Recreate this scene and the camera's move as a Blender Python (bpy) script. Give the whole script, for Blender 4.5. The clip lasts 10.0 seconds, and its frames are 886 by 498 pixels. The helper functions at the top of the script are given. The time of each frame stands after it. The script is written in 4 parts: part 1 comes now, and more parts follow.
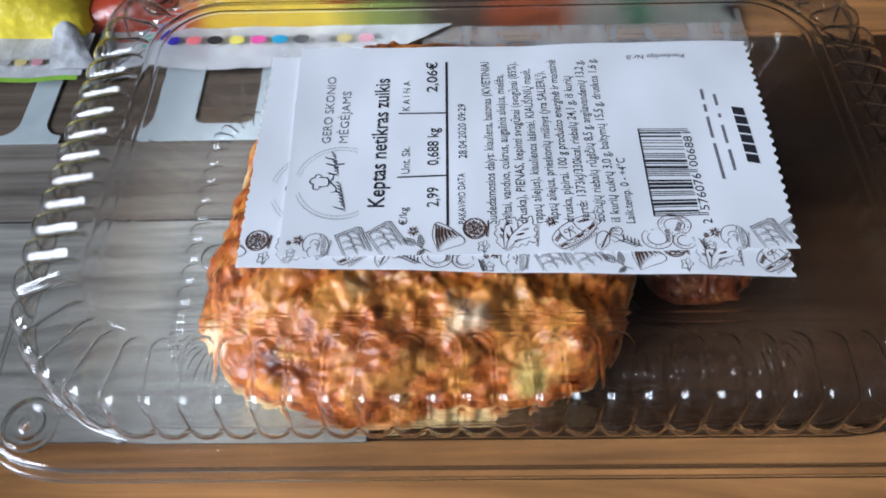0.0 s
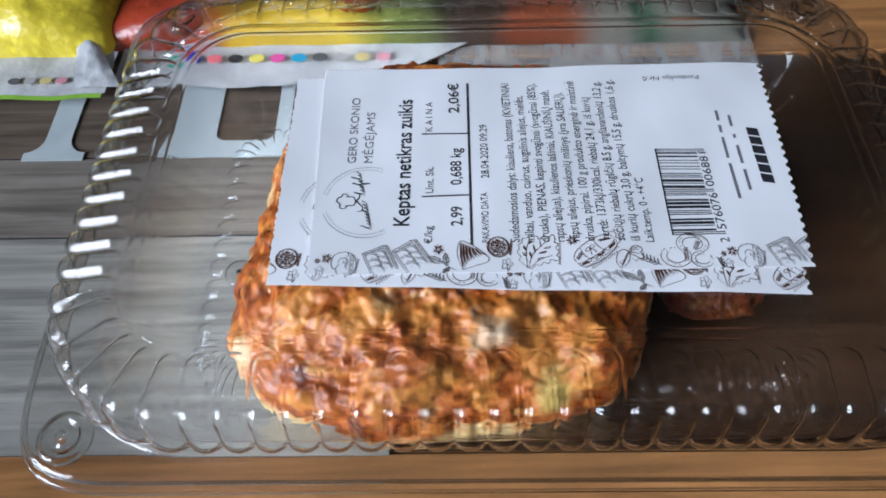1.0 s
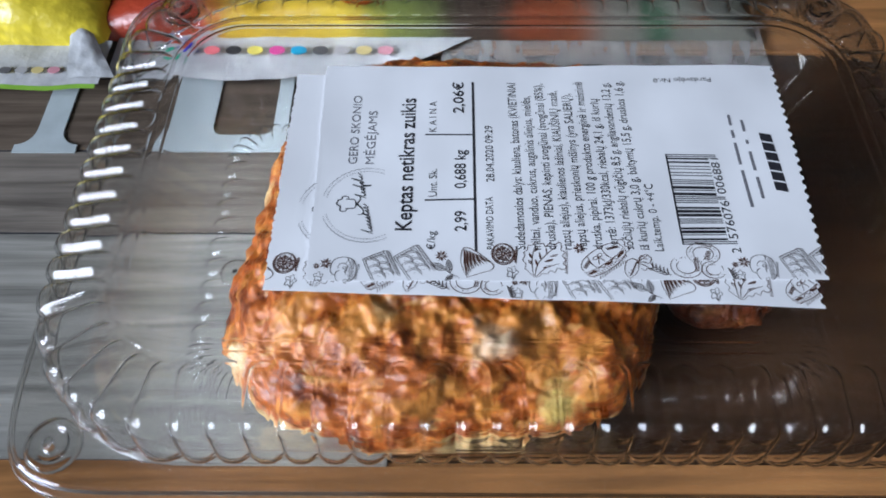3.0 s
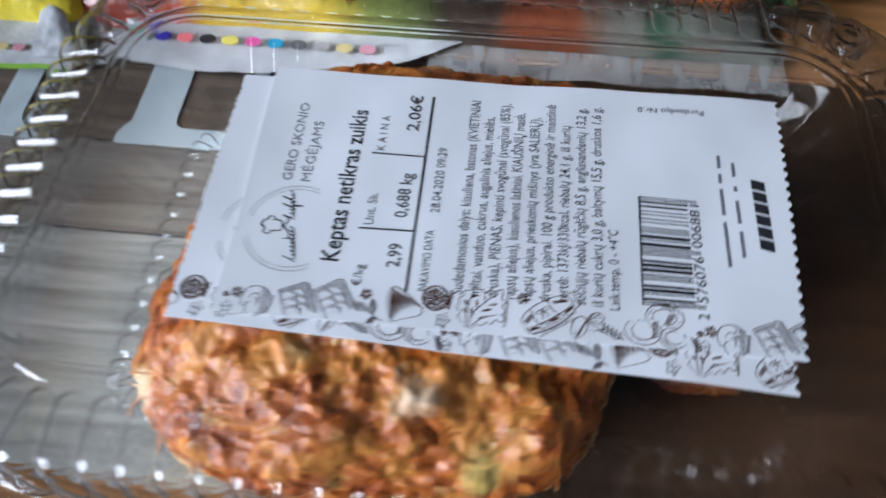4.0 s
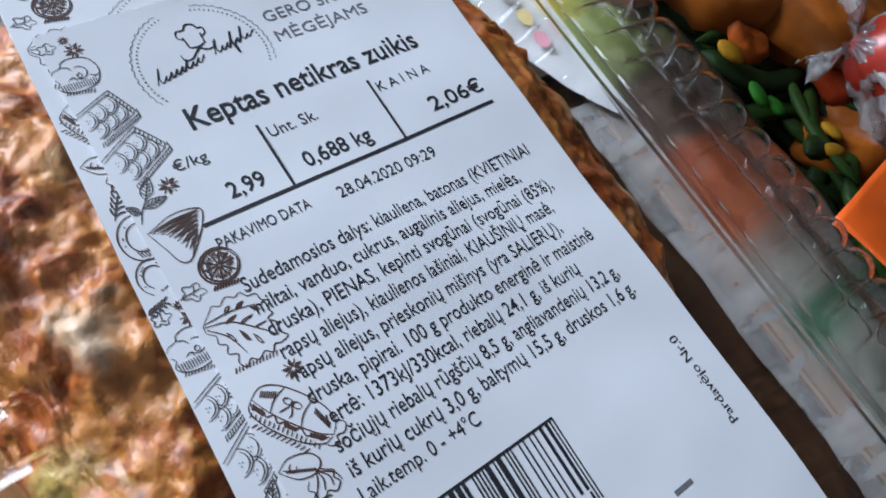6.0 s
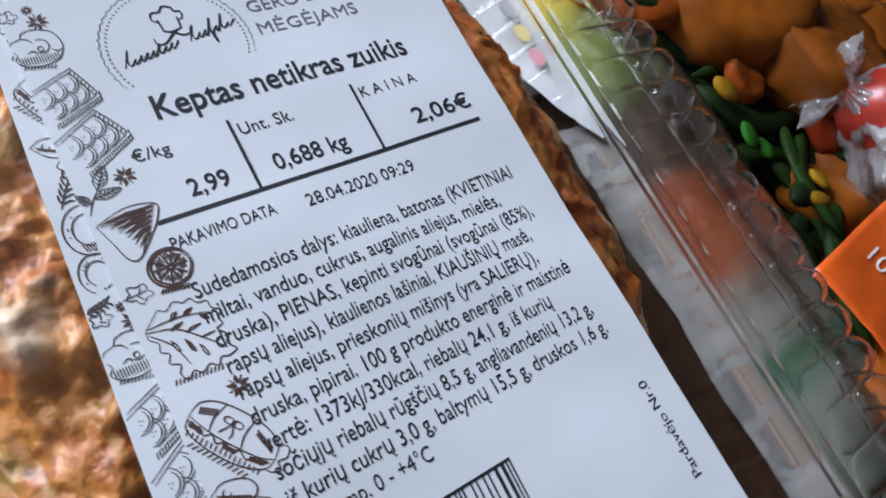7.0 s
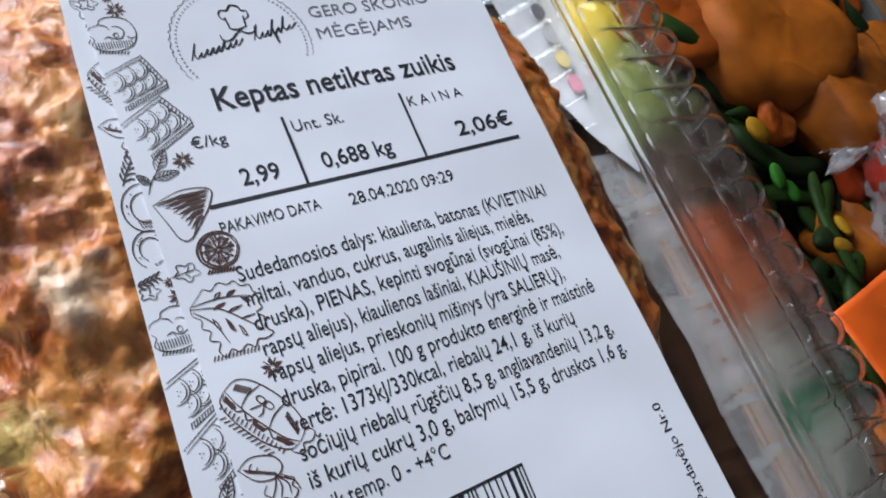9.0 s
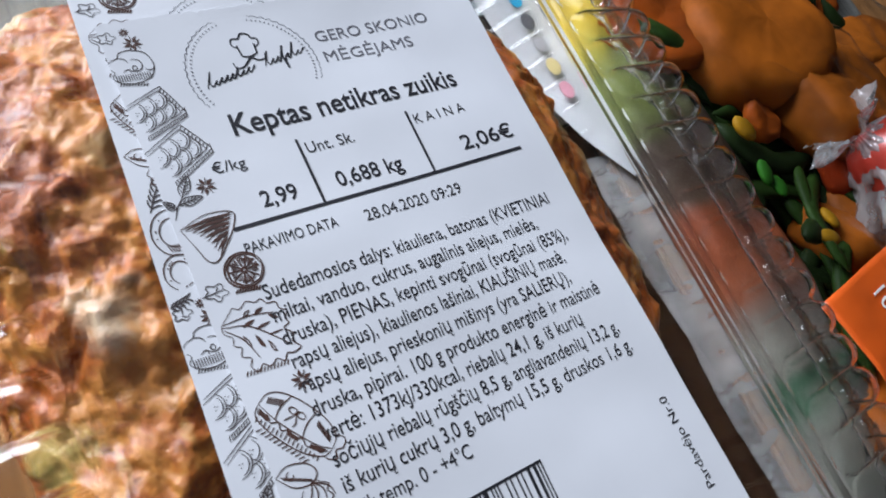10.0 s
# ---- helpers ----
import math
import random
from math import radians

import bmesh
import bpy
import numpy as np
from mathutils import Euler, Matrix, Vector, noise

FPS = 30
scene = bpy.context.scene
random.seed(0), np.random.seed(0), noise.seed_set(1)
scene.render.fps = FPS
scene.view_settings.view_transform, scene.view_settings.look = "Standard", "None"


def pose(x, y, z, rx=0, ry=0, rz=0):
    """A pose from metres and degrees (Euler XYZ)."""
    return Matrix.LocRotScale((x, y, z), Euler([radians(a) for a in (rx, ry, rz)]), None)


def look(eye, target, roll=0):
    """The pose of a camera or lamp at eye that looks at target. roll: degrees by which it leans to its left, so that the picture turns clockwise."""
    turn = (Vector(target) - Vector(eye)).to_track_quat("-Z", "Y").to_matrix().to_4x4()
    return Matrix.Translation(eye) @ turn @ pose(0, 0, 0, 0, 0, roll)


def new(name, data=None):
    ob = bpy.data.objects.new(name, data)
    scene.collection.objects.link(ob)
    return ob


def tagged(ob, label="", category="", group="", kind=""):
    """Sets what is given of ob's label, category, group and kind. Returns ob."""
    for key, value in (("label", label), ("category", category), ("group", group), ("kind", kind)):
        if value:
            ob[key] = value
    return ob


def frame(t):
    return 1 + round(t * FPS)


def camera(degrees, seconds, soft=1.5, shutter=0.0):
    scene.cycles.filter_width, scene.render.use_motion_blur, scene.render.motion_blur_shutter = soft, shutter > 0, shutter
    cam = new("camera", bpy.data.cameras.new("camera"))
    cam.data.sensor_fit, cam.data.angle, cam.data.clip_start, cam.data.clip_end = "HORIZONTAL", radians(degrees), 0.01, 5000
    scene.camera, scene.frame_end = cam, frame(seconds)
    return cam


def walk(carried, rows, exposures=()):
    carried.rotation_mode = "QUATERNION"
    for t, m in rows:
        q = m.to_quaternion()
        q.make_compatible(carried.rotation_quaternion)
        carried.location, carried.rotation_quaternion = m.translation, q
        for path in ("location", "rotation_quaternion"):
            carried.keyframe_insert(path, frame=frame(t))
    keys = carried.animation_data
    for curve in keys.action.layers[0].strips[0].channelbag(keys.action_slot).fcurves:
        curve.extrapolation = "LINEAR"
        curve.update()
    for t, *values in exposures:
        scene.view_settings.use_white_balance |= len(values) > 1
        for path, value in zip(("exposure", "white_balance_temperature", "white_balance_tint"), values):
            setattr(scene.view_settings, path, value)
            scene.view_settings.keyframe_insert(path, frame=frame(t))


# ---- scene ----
cam = camera(66.92, 10.0, soft=1.8, shutter=0.5)
PATH = [
    (0, (0.00137, -0.08723, 0.16138), (-0.00166, 0.01282, -0.01177), -2.21),
    (0.5, (-0.00026, -0.08857, 0.16445), (-0.00341, 0.01268, -0.00800), -2.90),
    (1, (-0.00374, -0.08732, 0.16591), (-0.00678, 0.01478, -0.00604), -2.18),
    (1.5, (-0.00595, -0.08648, 0.16340), (-0.00751, 0.01591, -0.00840), -1.21),
    (2, (-0.00685, -0.08418, 0.16496), (-0.00798, 0.01706, -0.00752), -1.08),
    (2.2, (-0.00688, -0.08519, 0.16390), (-0.00843, 0.01701, -0.00894), -1.26),
    (3.3, (-0.00490, -0.08112, 0.16391), (-0.00671, 0.01744, -0.01000), -0.60),
    (3.5, (-0.00490, -0.08112, 0.16391), (-0.00671, 0.01764, -0.01000), -0.48),
    (4, (0.01396, -0.06471, 0.15440), (0.00182, 0.03128, -0.02063), -1.36),
    (4.5, (0.03280, -0.05640, 0.14571), (0.00667, 0.03424, -0.03065), 4.62),
    (5, (0.02772, -0.05482, 0.14194), (-0.01446, 0.03203, -0.03321), 12.91),
    (5.5, (0.03340, -0.03953, 0.12979), (-0.01401, 0.04239, -0.04640), 22.45),
    (6, (0.03781, -0.02454, 0.12324), (-0.00674, 0.05757, -0.05361), 30.53),
    (6.2, (0.03745, -0.02500, 0.12294), (-0.00866, 0.05908, -0.05062), 30.53),
    (7.3, (0.03408, -0.01976, 0.12000), (-0.00820, 0.06691, -0.05416), 40.81),
    (7.5, (0.03329, -0.02034, 0.12008), (-0.00991, 0.06455, -0.05578), 41.43),
    (8, (0.03467, -0.02168, 0.11991), (-0.01242, 0.06379, -0.05467), 40.36),
    (8.5, (0.03372, -0.02379, 0.12012), (-0.01316, 0.05878, -0.05590), 40.75),
    (9, (0.03633, -0.02479, 0.12240), (-0.01221, 0.06060, -0.05182), 40.05),
    (9.5, (0.03569, -0.02545, 0.12514), (-0.01363, 0.06114, -0.04826), 39.27),
    (10, (0.03483, -0.02926, 0.12583), (-0.01251, 0.05915, -0.04721), 38.96),
]
walk(cam, [(t, look(eye, target, roll)) for t, eye, target, roll in PATH],
     exposures=[(0, 0.04, 6250, 12), (2, -0.06, 6250, 12), (3.5, -0.06, 6250, 12), (4, -0.14, 6200, 12), (6, -0.14, 6150, 11), (7.5, -0.08, 6400, 13), (10, -0.03, 6550, 13)])

# ---- light ----
world = bpy.data.worlds.new("sky")
scene.world = world
world.use_nodes = True
wn = world.node_tree.nodes
sky = wn.new("ShaderNodeTexSky")
sky.sky_type = "NISHITA"
sky.sun_disc = False
sky.sun_elevation, sky.sun_rotation = radians(35), radians(200)
wn["Background"].inputs[1].default_value = 0.06
world.node_tree.links.new(sky.outputs[0], wn["Background"].inputs[0])
scene.view_settings.exposure = 0.0


def area_lamp(name, m, wide, high, power, colour):
    data = bpy.data.lights.new(name, "AREA")
    data.shape, data.size, data.size_y, data.energy, data.color = "RECTANGLE", wide, high, power, colour
    ob = new(name, data)
    ob.matrix_world = m
    return ob


# daylight that comes in by the window in the wall to the left
area_lamp("window_daylight", pose(-1.57, -0.98, 0.985, 0, -90, 0), 1.15, 1.10, 110, (0.78, 0.87, 1.0))


# ---- materials ----
def material(name):
    m = bpy.data.materials.new(name)
    m.use_nodes = True
    return m, m.node_tree.nodes, m.node_tree.links, m.node_tree.nodes["Principled BSDF"]


def ramp(nodes, stops):
    r = nodes.new("ShaderNodeValToRGB")
    e = r.color_ramp.elements
    while len(e) < len(stops):
        e.new(0.5)
    for el, (p, c) in zip(e, stops):
        el.position, el.color = p, (*c, 1)
    return r


def tex(nodes, links, kind, scale, detail=4, rough=0.55, stretch=(1, 1, 1), coord="Object", distort=0.0):
    tc, mp = nodes.new("ShaderNodeTexCoord"), nodes.new("ShaderNodeMapping")
    mp.inputs["Scale"].default_value = stretch
    n = nodes.new({"noise": "ShaderNodeTexNoise", "voronoi": "ShaderNodeTexVoronoi", "wave": "ShaderNodeTexWave"}[kind])
    n.inputs["Scale"].default_value = scale
    if kind != "voronoi":
        n.inputs["Detail"].default_value = detail
        n.inputs["Distortion"].default_value = distort
    if kind == "noise":
        n.inputs["Roughness"].default_value = rough
    links.new(tc.outputs[coord], mp.inputs[0])
    links.new(mp.outputs[0], n.inputs["Vector"])
    return n


def bump(nodes, links, source, bsdf, strength, distance):
    b = nodes.new("ShaderNodeBump")
    b.inputs["Strength"].default_value, b.inputs["Distance"].default_value = strength, distance
    links.new(source, b.inputs["Height"])
    links.new(b.outputs[0], bsdf.inputs["Normal"])
    return b


def mix(nodes, links, fac, a, b, mode="MIX"):
    m = nodes.new("ShaderNodeMix")
    m.data_type, m.blend_type = "RGBA", mode
    for sock, v in ((m.inputs[0], fac), (m.inputs[6], a), (m.inputs[7], b)):
        if isinstance(v, (int, float)):
            sock.default_value = v
        elif isinstance(v, tuple):
            sock.default_value = (*v, 1)
        else:
            links.new(v, sock)
    return m.outputs[2]


def plain(name, colour, rough=0.5, scale=300.0, vary=0.12, metal=0.0, relief=0.0, shine=0.5):
    m, n, l, p = material(name)
    t = tex(n, l, "noise", scale)
    lo, hi = tuple(c * (1 - vary) for c in colour), tuple(min(1, c * (1 + vary)) for c in colour)
    r = ramp(n, [(0.3, lo), (0.7, hi)])
    l.new(t.outputs[0], r.inputs[0])
    l.new(r.outputs[0], p.inputs["Base Color"])
    p.inputs["Roughness"].default_value, p.inputs["Metallic"].default_value = rough, metal
    p.inputs["Specular IOR Level"].default_value = shine
    if relief:
        bump(n, l, t.outputs[0], p, 0.5, relief)
    return m


def clear_film(name, gloss=0.07, rough=0.04, tint=(0.97, 0.98, 0.98), wobble=0.0004, scale=90.0, milk=0.0):
    """Thin clear plastic: light goes straight through, the sheen grows towards grazing."""
    m, n, l, p = material(name)
    n.remove(p)
    tr, gl, lw = n.new("ShaderNodeBsdfTransparent"), n.new("ShaderNodeBsdfGlossy"), n.new("ShaderNodeLayerWeight")
    tr.inputs[0].default_value = (*tint, 1)
    gl.inputs["Roughness"].default_value = rough
    lw.inputs[0].default_value = 0.5
    power, scaled = n.new("ShaderNodeMath"), n.new("ShaderNodeMath")
    power.operation, scaled.operation, scaled.use_clamp = "POWER", "MULTIPLY_ADD", True
    power.inputs[1].default_value = 4.0
    scaled.inputs[1].default_value, scaled.inputs[2].default_value = 0.85, gloss
    l.new(lw.outputs["Facing"], power.inputs[0])
    l.new(power.outputs[0], scaled.inputs[0])
    ms = n.new("ShaderNodeMixShader")
    l.new(scaled.outputs[0], ms.inputs[0])
    under = tr.outputs[0]
    if milk:
        df, mm = n.new("ShaderNodeBsdfDiffuse"), n.new("ShaderNodeMixShader")
        df.inputs[0].default_value = (0.48, 0.475, 0.465, 1)
        t2 = tex(n, l, "noise", 160, stretch=(1, 0.35, 1))
        r2 = ramp(n, [(0.3, (milk * 0.6,) * 3), (0.75, (min(1, milk * 1.4),) * 3)])
        l.new(t2.outputs[0], r2.inputs[0])
        l.new(r2.outputs[0], mm.inputs[0])
        l.new(tr.outputs[0], mm.inputs[1])
        l.new(df.outputs[0], mm.inputs[2])
        under = mm.outputs[0]
    l.new(under, ms.inputs[1])
    l.new(gl.outputs[0], ms.inputs[2])
    l.new(ms.outputs[0], n["Material Output"].inputs[0])
    t = tex(n, l, "noise", scale, detail=2)
    bump(n, l, t.outputs[0], gl, 0.6, wobble)
    return m


def wood(name, dark, light, rough, along=(0.06, 1, 1), scale=140.0, relief=0.0003, tint=0.0):
    m, n, l, p = material(name)
    t = tex(n, l, "noise", scale, detail=8, rough=0.65, stretch=along, distort=0.6)
    big = tex(n, l, "noise", 22, detail=3)
    r = ramp(n, [(0.28, dark), (0.5, tuple((a + b) / 2 for a, b in zip(dark, light))), (0.72, light)])
    l.new(t.outputs[0], r.inputs[0])
    rb = ramp(n, [(0.3, (0.72, 0.72, 0.72)), (0.75, (1.15, 1.12, 1.08))])
    l.new(big.outputs[0], rb.inputs[0])
    col = mix(n, l, 0.8, r.outputs[0], rb.outputs[0], "MULTIPLY")
    if tint:
        oi = n.new("ShaderNodeObjectInfo")
        ro = ramp(n, [(0.0, (0.7, 0.62, 0.55)), (0.5, (1.0, 1.0, 1.0)), (1.0, (0.92, 1.06, 1.08))])
        l.new(oi.outputs["Random"], ro.inputs[0])
        col = mix(n, l, tint, col, ro.outputs[0], "MULTIPLY")
    l.new(col, p.inputs["Base Color"])
    p.inputs["Roughness"].default_value = rough
    p.inputs["Specular IOR Level"].default_value = 0.25
    bump(n, l, t.outputs[0], p, 0.5, relief)
    return m


def moulded_plastic(name):
    m, n, l, p = material(name)
    p.inputs["Base Color"].default_value = (0.94, 0.935, 0.925, 1)
    p.inputs["Transmission Weight"].default_value = 1.0
    p.inputs["Roughness"].default_value = 0.03
    p.inputs["IOR"].default_value = 1.38
    t = tex(n, l, "noise", 110, detail=2)
    bump(n, l, t.outputs[0], p, 0.4, 0.0001)
    return m


MAT_PLASTIC = moulded_plastic("clear_moulded_plastic")
MAT_TRAY = moulded_plastic("clear_tray_plastic")
MAT_FILM = clear_film("clear_bag_film", 0.008, 0.08, wobble=0.003, scale=70)
MAT_SEAL = clear_film("milky_seal_film", 0.06, 0.2, wobble=0.002, scale=120, milk=0.46)
MAT_KNOT = clear_film("crumpled_film", 0.12, 0.15, wobble=0.004, scale=260, milk=0.50)
# one table wood twice: first with shade put into its colour, then as lit
MAT_TABLE_SHADED = wood("brown_varnished_wood", (0.011, 0.005, 0.002), (0.060, 0.027, 0.011), 0.5)
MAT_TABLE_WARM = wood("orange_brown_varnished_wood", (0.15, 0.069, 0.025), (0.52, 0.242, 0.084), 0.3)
MAT_MAT = wood("grey_weathered_print", (0.100, 0.098, 0.088), (0.37, 0.365, 0.335), 0.42, along=(0.045, 1, 1), scale=260, relief=0.00015)
MAT_MAT_BROWN = wood("grey_brown_weathered_print", (0.074, 0.063, 0.053), (0.265, 0.236, 0.205), 0.42, along=(0.045, 1, 1), scale=260, relief=0.00015)
MAT_MAT_DARK = wood("dark_brown_weathered_print", (0.040, 0.028, 0.021), (0.165, 0.130, 0.100), 0.42, along=(0.045, 1, 1), scale=260, relief=0.00015)
MAT_LETTER = plain("pale_grey_letter_print", (0.38, 0.43, 0.44), 0.45, 120, 0.08)
MAT_INK = plain("black_thermal_ink", (0.018, 0.018, 0.024), 0.6, 900, 0.3)
MAT_INKGREY = plain("grey_printed_ink", (0.16, 0.16, 0.18), 0.6, 900, 0.2)
MAT_BROWNINK = plain("brown_printed_ink", (0.075, 0.032, 0.022), 0.6, 900, 0.35)
MAT_INKBROWN = plain("dark_grey_brown_printed_ink", (0.060, 0.045, 0.045), 0.6, 900, 0.3)
MAT_WALL = plain("brown_wall_paint", (0.040, 0.034, 0.030), 0.8, 6, 0.05)
MAT_CEIL = plain("grey_ceiling_paint", (0.07, 0.07, 0.072), 0.8, 6, 0.04)
MAT_FLOOR = wood("brown_floor_boards", (0.10, 0.06, 0.035), (0.26, 0.17, 0.10), 0.4, scale=30)
MAT_FRAME = plain("white_window_frame", (0.80, 0.80, 0.79), 0.35, 20, 0.04)


def paper_material():
    m, n, l, p = material("white_label_paper")
    t, b = tex(n, l, "noise", 900), tex(n, l, "noise", 40, detail=3)
    r = ramp(n, [(0.3, (0.80, 0.81, 0.83)), (0.7, (0.87, 0.88, 0.90))])
    l.new(b.outputs[0], r.inputs[0])
    l.new(r.outputs[0], p.inputs["Base Color"])
    p.inputs["Roughness"].default_value = 0.48
    bump(n, l, t.outputs[0], p, 0.15, 0.00005)
    return m


def loaf_material(name, pale_foot, tone):
    """Baked crust: browned ground, golden and reddish patches, pale cheese, scorched pits, a greasy sheen."""
    m, n, l, p = material(name)
    big = tex(n, l, "noise", 55, detail=2, rough=0.5, distort=0.4)
    mid = tex(n, l, "noise", 190, detail=6, rough=0.66, distort=0.3)
    fine = tex(n, l, "noise", 620, detail=4, rough=0.65)
    f = mix(n, l, 0.72, big.outputs[0], mid.outputs[0])
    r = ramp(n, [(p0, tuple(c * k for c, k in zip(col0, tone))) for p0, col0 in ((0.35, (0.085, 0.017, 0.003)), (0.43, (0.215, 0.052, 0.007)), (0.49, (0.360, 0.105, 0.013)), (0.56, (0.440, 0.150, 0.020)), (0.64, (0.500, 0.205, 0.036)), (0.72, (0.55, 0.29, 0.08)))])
    l.new(f, r.inputs[0])
    rf = ramp(n, [(0.32, (0.62, 0.52, 0.44)), (0.62, (1.15, 1.10, 1.05))])
    l.new(fine.outputs[0], rf.inputs[0])
    col = mix(n, l, 0.8, r.outputs[0], rf.outputs[0], "MULTIPLY")
    # golden patches of melted cheese
    gold = tex(n, l, "noise", 125, detail=5, rough=0.6, distort=0.5)
    rg = ramp(n, [(0.51, (0, 0, 0)), (0.63, (0.55, 0.55, 0.55))])
    # the top carries more cheese than the sides
    where, parted, high, more = n.new("ShaderNodeTexCoord"), n.new("ShaderNodeSeparateXYZ"), n.new("ShaderNodeMapRange"), n.new("ShaderNodeMath")
    l.new(where.outputs["Object"], parted.inputs[0])
    l.new(parted.outputs[2], high.inputs[0])
    high.inputs[1].default_value, high.inputs[2].default_value, high.inputs[3].default_value, high.inputs[4].default_value = 0.022, 0.034, -0.02, 0.085
    l.new(gold.outputs[0], more.inputs[0])
    l.new(high.outputs[0], more.inputs[1])
    l.new(more.outputs[0], rg.inputs[0])
    col = mix(n, l, rg.outputs[0], col, tuple(c * (k + 0.08) for c, k in zip((0.62, 0.33, 0.090), tone)))
    # pale onion shreds
    pale = tex(n, l, "noise", 150, detail=3, rough=0.5, stretch=(0.7, 1.4, 1.0), distort=0.8)
    rp = ramp(n, [(0.635, (0, 0, 0)), (0.70, (0.6, 0.6, 0.6))])
    l.new(pale.outputs[0], rp.inputs[0])
    col = mix(n, l, rp.outputs[0], col, tuple(c * k for c, k in zip((0.54, 0.38, 0.20), tone)))
    # scorched pits
    speck = tex(n, l, "voronoi", 210)
    rs = ramp(n, [(0.06, (0.9, 0.9, 0.9)), (0.17, (0, 0, 0))])
    l.new(speck.outputs[0], rs.inputs[0])
    rm = ramp(n, [(0.50, (0, 0, 0)), (0.60, (1, 1, 1))])
    l.new(gold.outputs[0], rm.inputs[0])
    col = mix(n, l, mix(n, l, 1.0, rs.outputs[0], rm.outputs[0], "MULTIPLY"), col, (0.045, 0.012, 0.006))
    if pale_foot:
        # the unbrowned dough along the foot, with a ragged upper edge
        geo, sep, mr = n.new("ShaderNodeTexCoord"), n.new("ShaderNodeSeparateXYZ"), n.new("ShaderNodeMapRange")
        wob = n.new("ShaderNodeMath")
        wob.operation = "MULTIPLY_ADD"
        l.new(geo.outputs["Object"], sep.inputs[0])
        l.new(big.outputs[0], wob.inputs[0])
        wob.inputs[1].default_value = -0.020
        l.new(sep.outputs[2], wob.inputs[2])
        l.new(wob.outputs[0], mr.inputs[0])
        mr.inputs[1].default_value, mr.inputs[2].default_value = 0.0085, 0.0040
        mr.inputs[4].default_value = 0.85
        col = mix(n, l, mr.outputs[0], col, (0.50, 0.37, 0.17))
        # pale lumps of onion and cheese, and one darker fried knob
        for at, size, shade in (((0.007, -0.040, 0.034), 0.0060, (0.52, 0.42, 0.29)), ((0.003, -0.034, 0.036), 0.0042, (0.50, 0.41, 0.28)), ((0.020, -0.050, 0.024), 0.0062, (0.46, 0.35, 0.10)), ((-0.050, -0.040, 0.021), 0.0050, (0.52, 0.42, 0.24)), ((-0.013, -0.048, 0.026), 0.0085, (0.23, 0.068, 0.020)), ((-0.016, -0.033, 0.036), 0.0050, (0.50, 0.38, 0.17))):
            away, sway, fade = n.new("ShaderNodeVectorMath"), n.new("ShaderNodeMath"), n.new("ShaderNodeMapRange")
            away.operation, sway.operation = "DISTANCE", "MULTIPLY_ADD"
            l.new(geo.outputs["Object"], away.inputs[0])
            away.inputs[1].default_value = at
            l.new(mid.outputs[0], sway.inputs[0])
            sway.inputs[1].default_value = size * 1.8
            l.new(away.outputs["Value"], sway.inputs[2])
            l.new(sway.outputs[0], fade.inputs[0])
            fade.inputs[1].default_value, fade.inputs[2].default_value = size * 1.85, size * 1.2
            fade.inputs[3].default_value, fade.inputs[4].default_value = 0.0, 0.7
            col = mix(n, l, fade.outputs[0], col, shade)
    l.new(col, p.inputs["Base Color"])
    rr = ramp(n, [(0.38, (0.26,) * 3), (0.6, (0.55,) * 3)])
    l.new(mid.outputs[0], rr.inputs[0])
    l.new(rr.outputs[0], p.inputs["Roughness"])
    p.inputs["Specular IOR Level"].default_value = 0.36
    p.inputs["Coat Weight"].default_value = 0.18
    p.inputs["Coat Roughness"].default_value = 0.22
    p.inputs["Subsurface Weight"].default_value = 0.12
    p.inputs["Subsurface Radius"].default_value = (0.003, 0.0012, 0.0005)
    bump(n, l, mix(n, l, 0.4, mid.outputs[0], fine.outputs[0]), p, 0.65, 0.0017)
    return m


MAT_PAPER = paper_material()
MAT_LOAF = loaf_material("browned_crust", True, (0.72, 0.58, 0.35))
# low tone: the shade of label and larger loaf, put into the red-brown crust
MAT_LOAF_SHADED = loaf_material("red_brown_crust", False, (0.26, 0.17, 0.16))


# ---- helpers of this scene ----
def part(name, bm, mat, parent=None, label="", smooth=False):
    me = bpy.data.meshes.new(name)
    if isinstance(bm, bmesh.types.BMesh):
        bm.to_mesh(me)
        bm.free()
    else:
        me.from_pydata(*bm)
    if smooth:
        me.polygons.foreach_set("use_smooth", [True] * len(me.polygons))
    if mat:
        me.materials.append(mat)
    ob = new(name, me)
    if parent:
        ob.parent = parent
    if label:
        ob["label"] = label
    return ob


def empty(name, at=(0, 0, 0)):
    ob = new(name)
    ob.location = at
    return ob


def box(x0, x1, y0, y1, z0, z1, bevel=0.0):
    bm = bmesh.new()
    bmesh.ops.create_cube(bm, size=1, matrix=Matrix.Translation(((x0 + x1) / 2, (y0 + y1) / 2, (z0 + z1) / 2)) @ Matrix.Diagonal((x1 - x0, y1 - y0, z1 - z0, 1)))
    if bevel:
        bmesh.ops.bevel(bm, geom=bm.edges[:], offset=bevel, segments=2, affect="EDGES")
    return bm


def grid_mesh(nu, nv, f, wrap_u=False):
    """Vertices and quads of a sheet f(u, v), u and v from 0 to 1."""
    vs = [f(i / (nu if wrap_u else nu - 1), j / (nv - 1)) for j in range(nv) for i in range(nu)]
    fs = []
    for j in range(nv - 1):
        for i in range(nu if wrap_u else nu - 1):
            k = (i + 1) % nu
            fs.append((j * nu + i, j * nu + k, (j + 1) * nu + k, (j + 1) * nu + i))
    return vs, [], fs


MM = 0.001
ZL = 0.042          # height of the label above the table

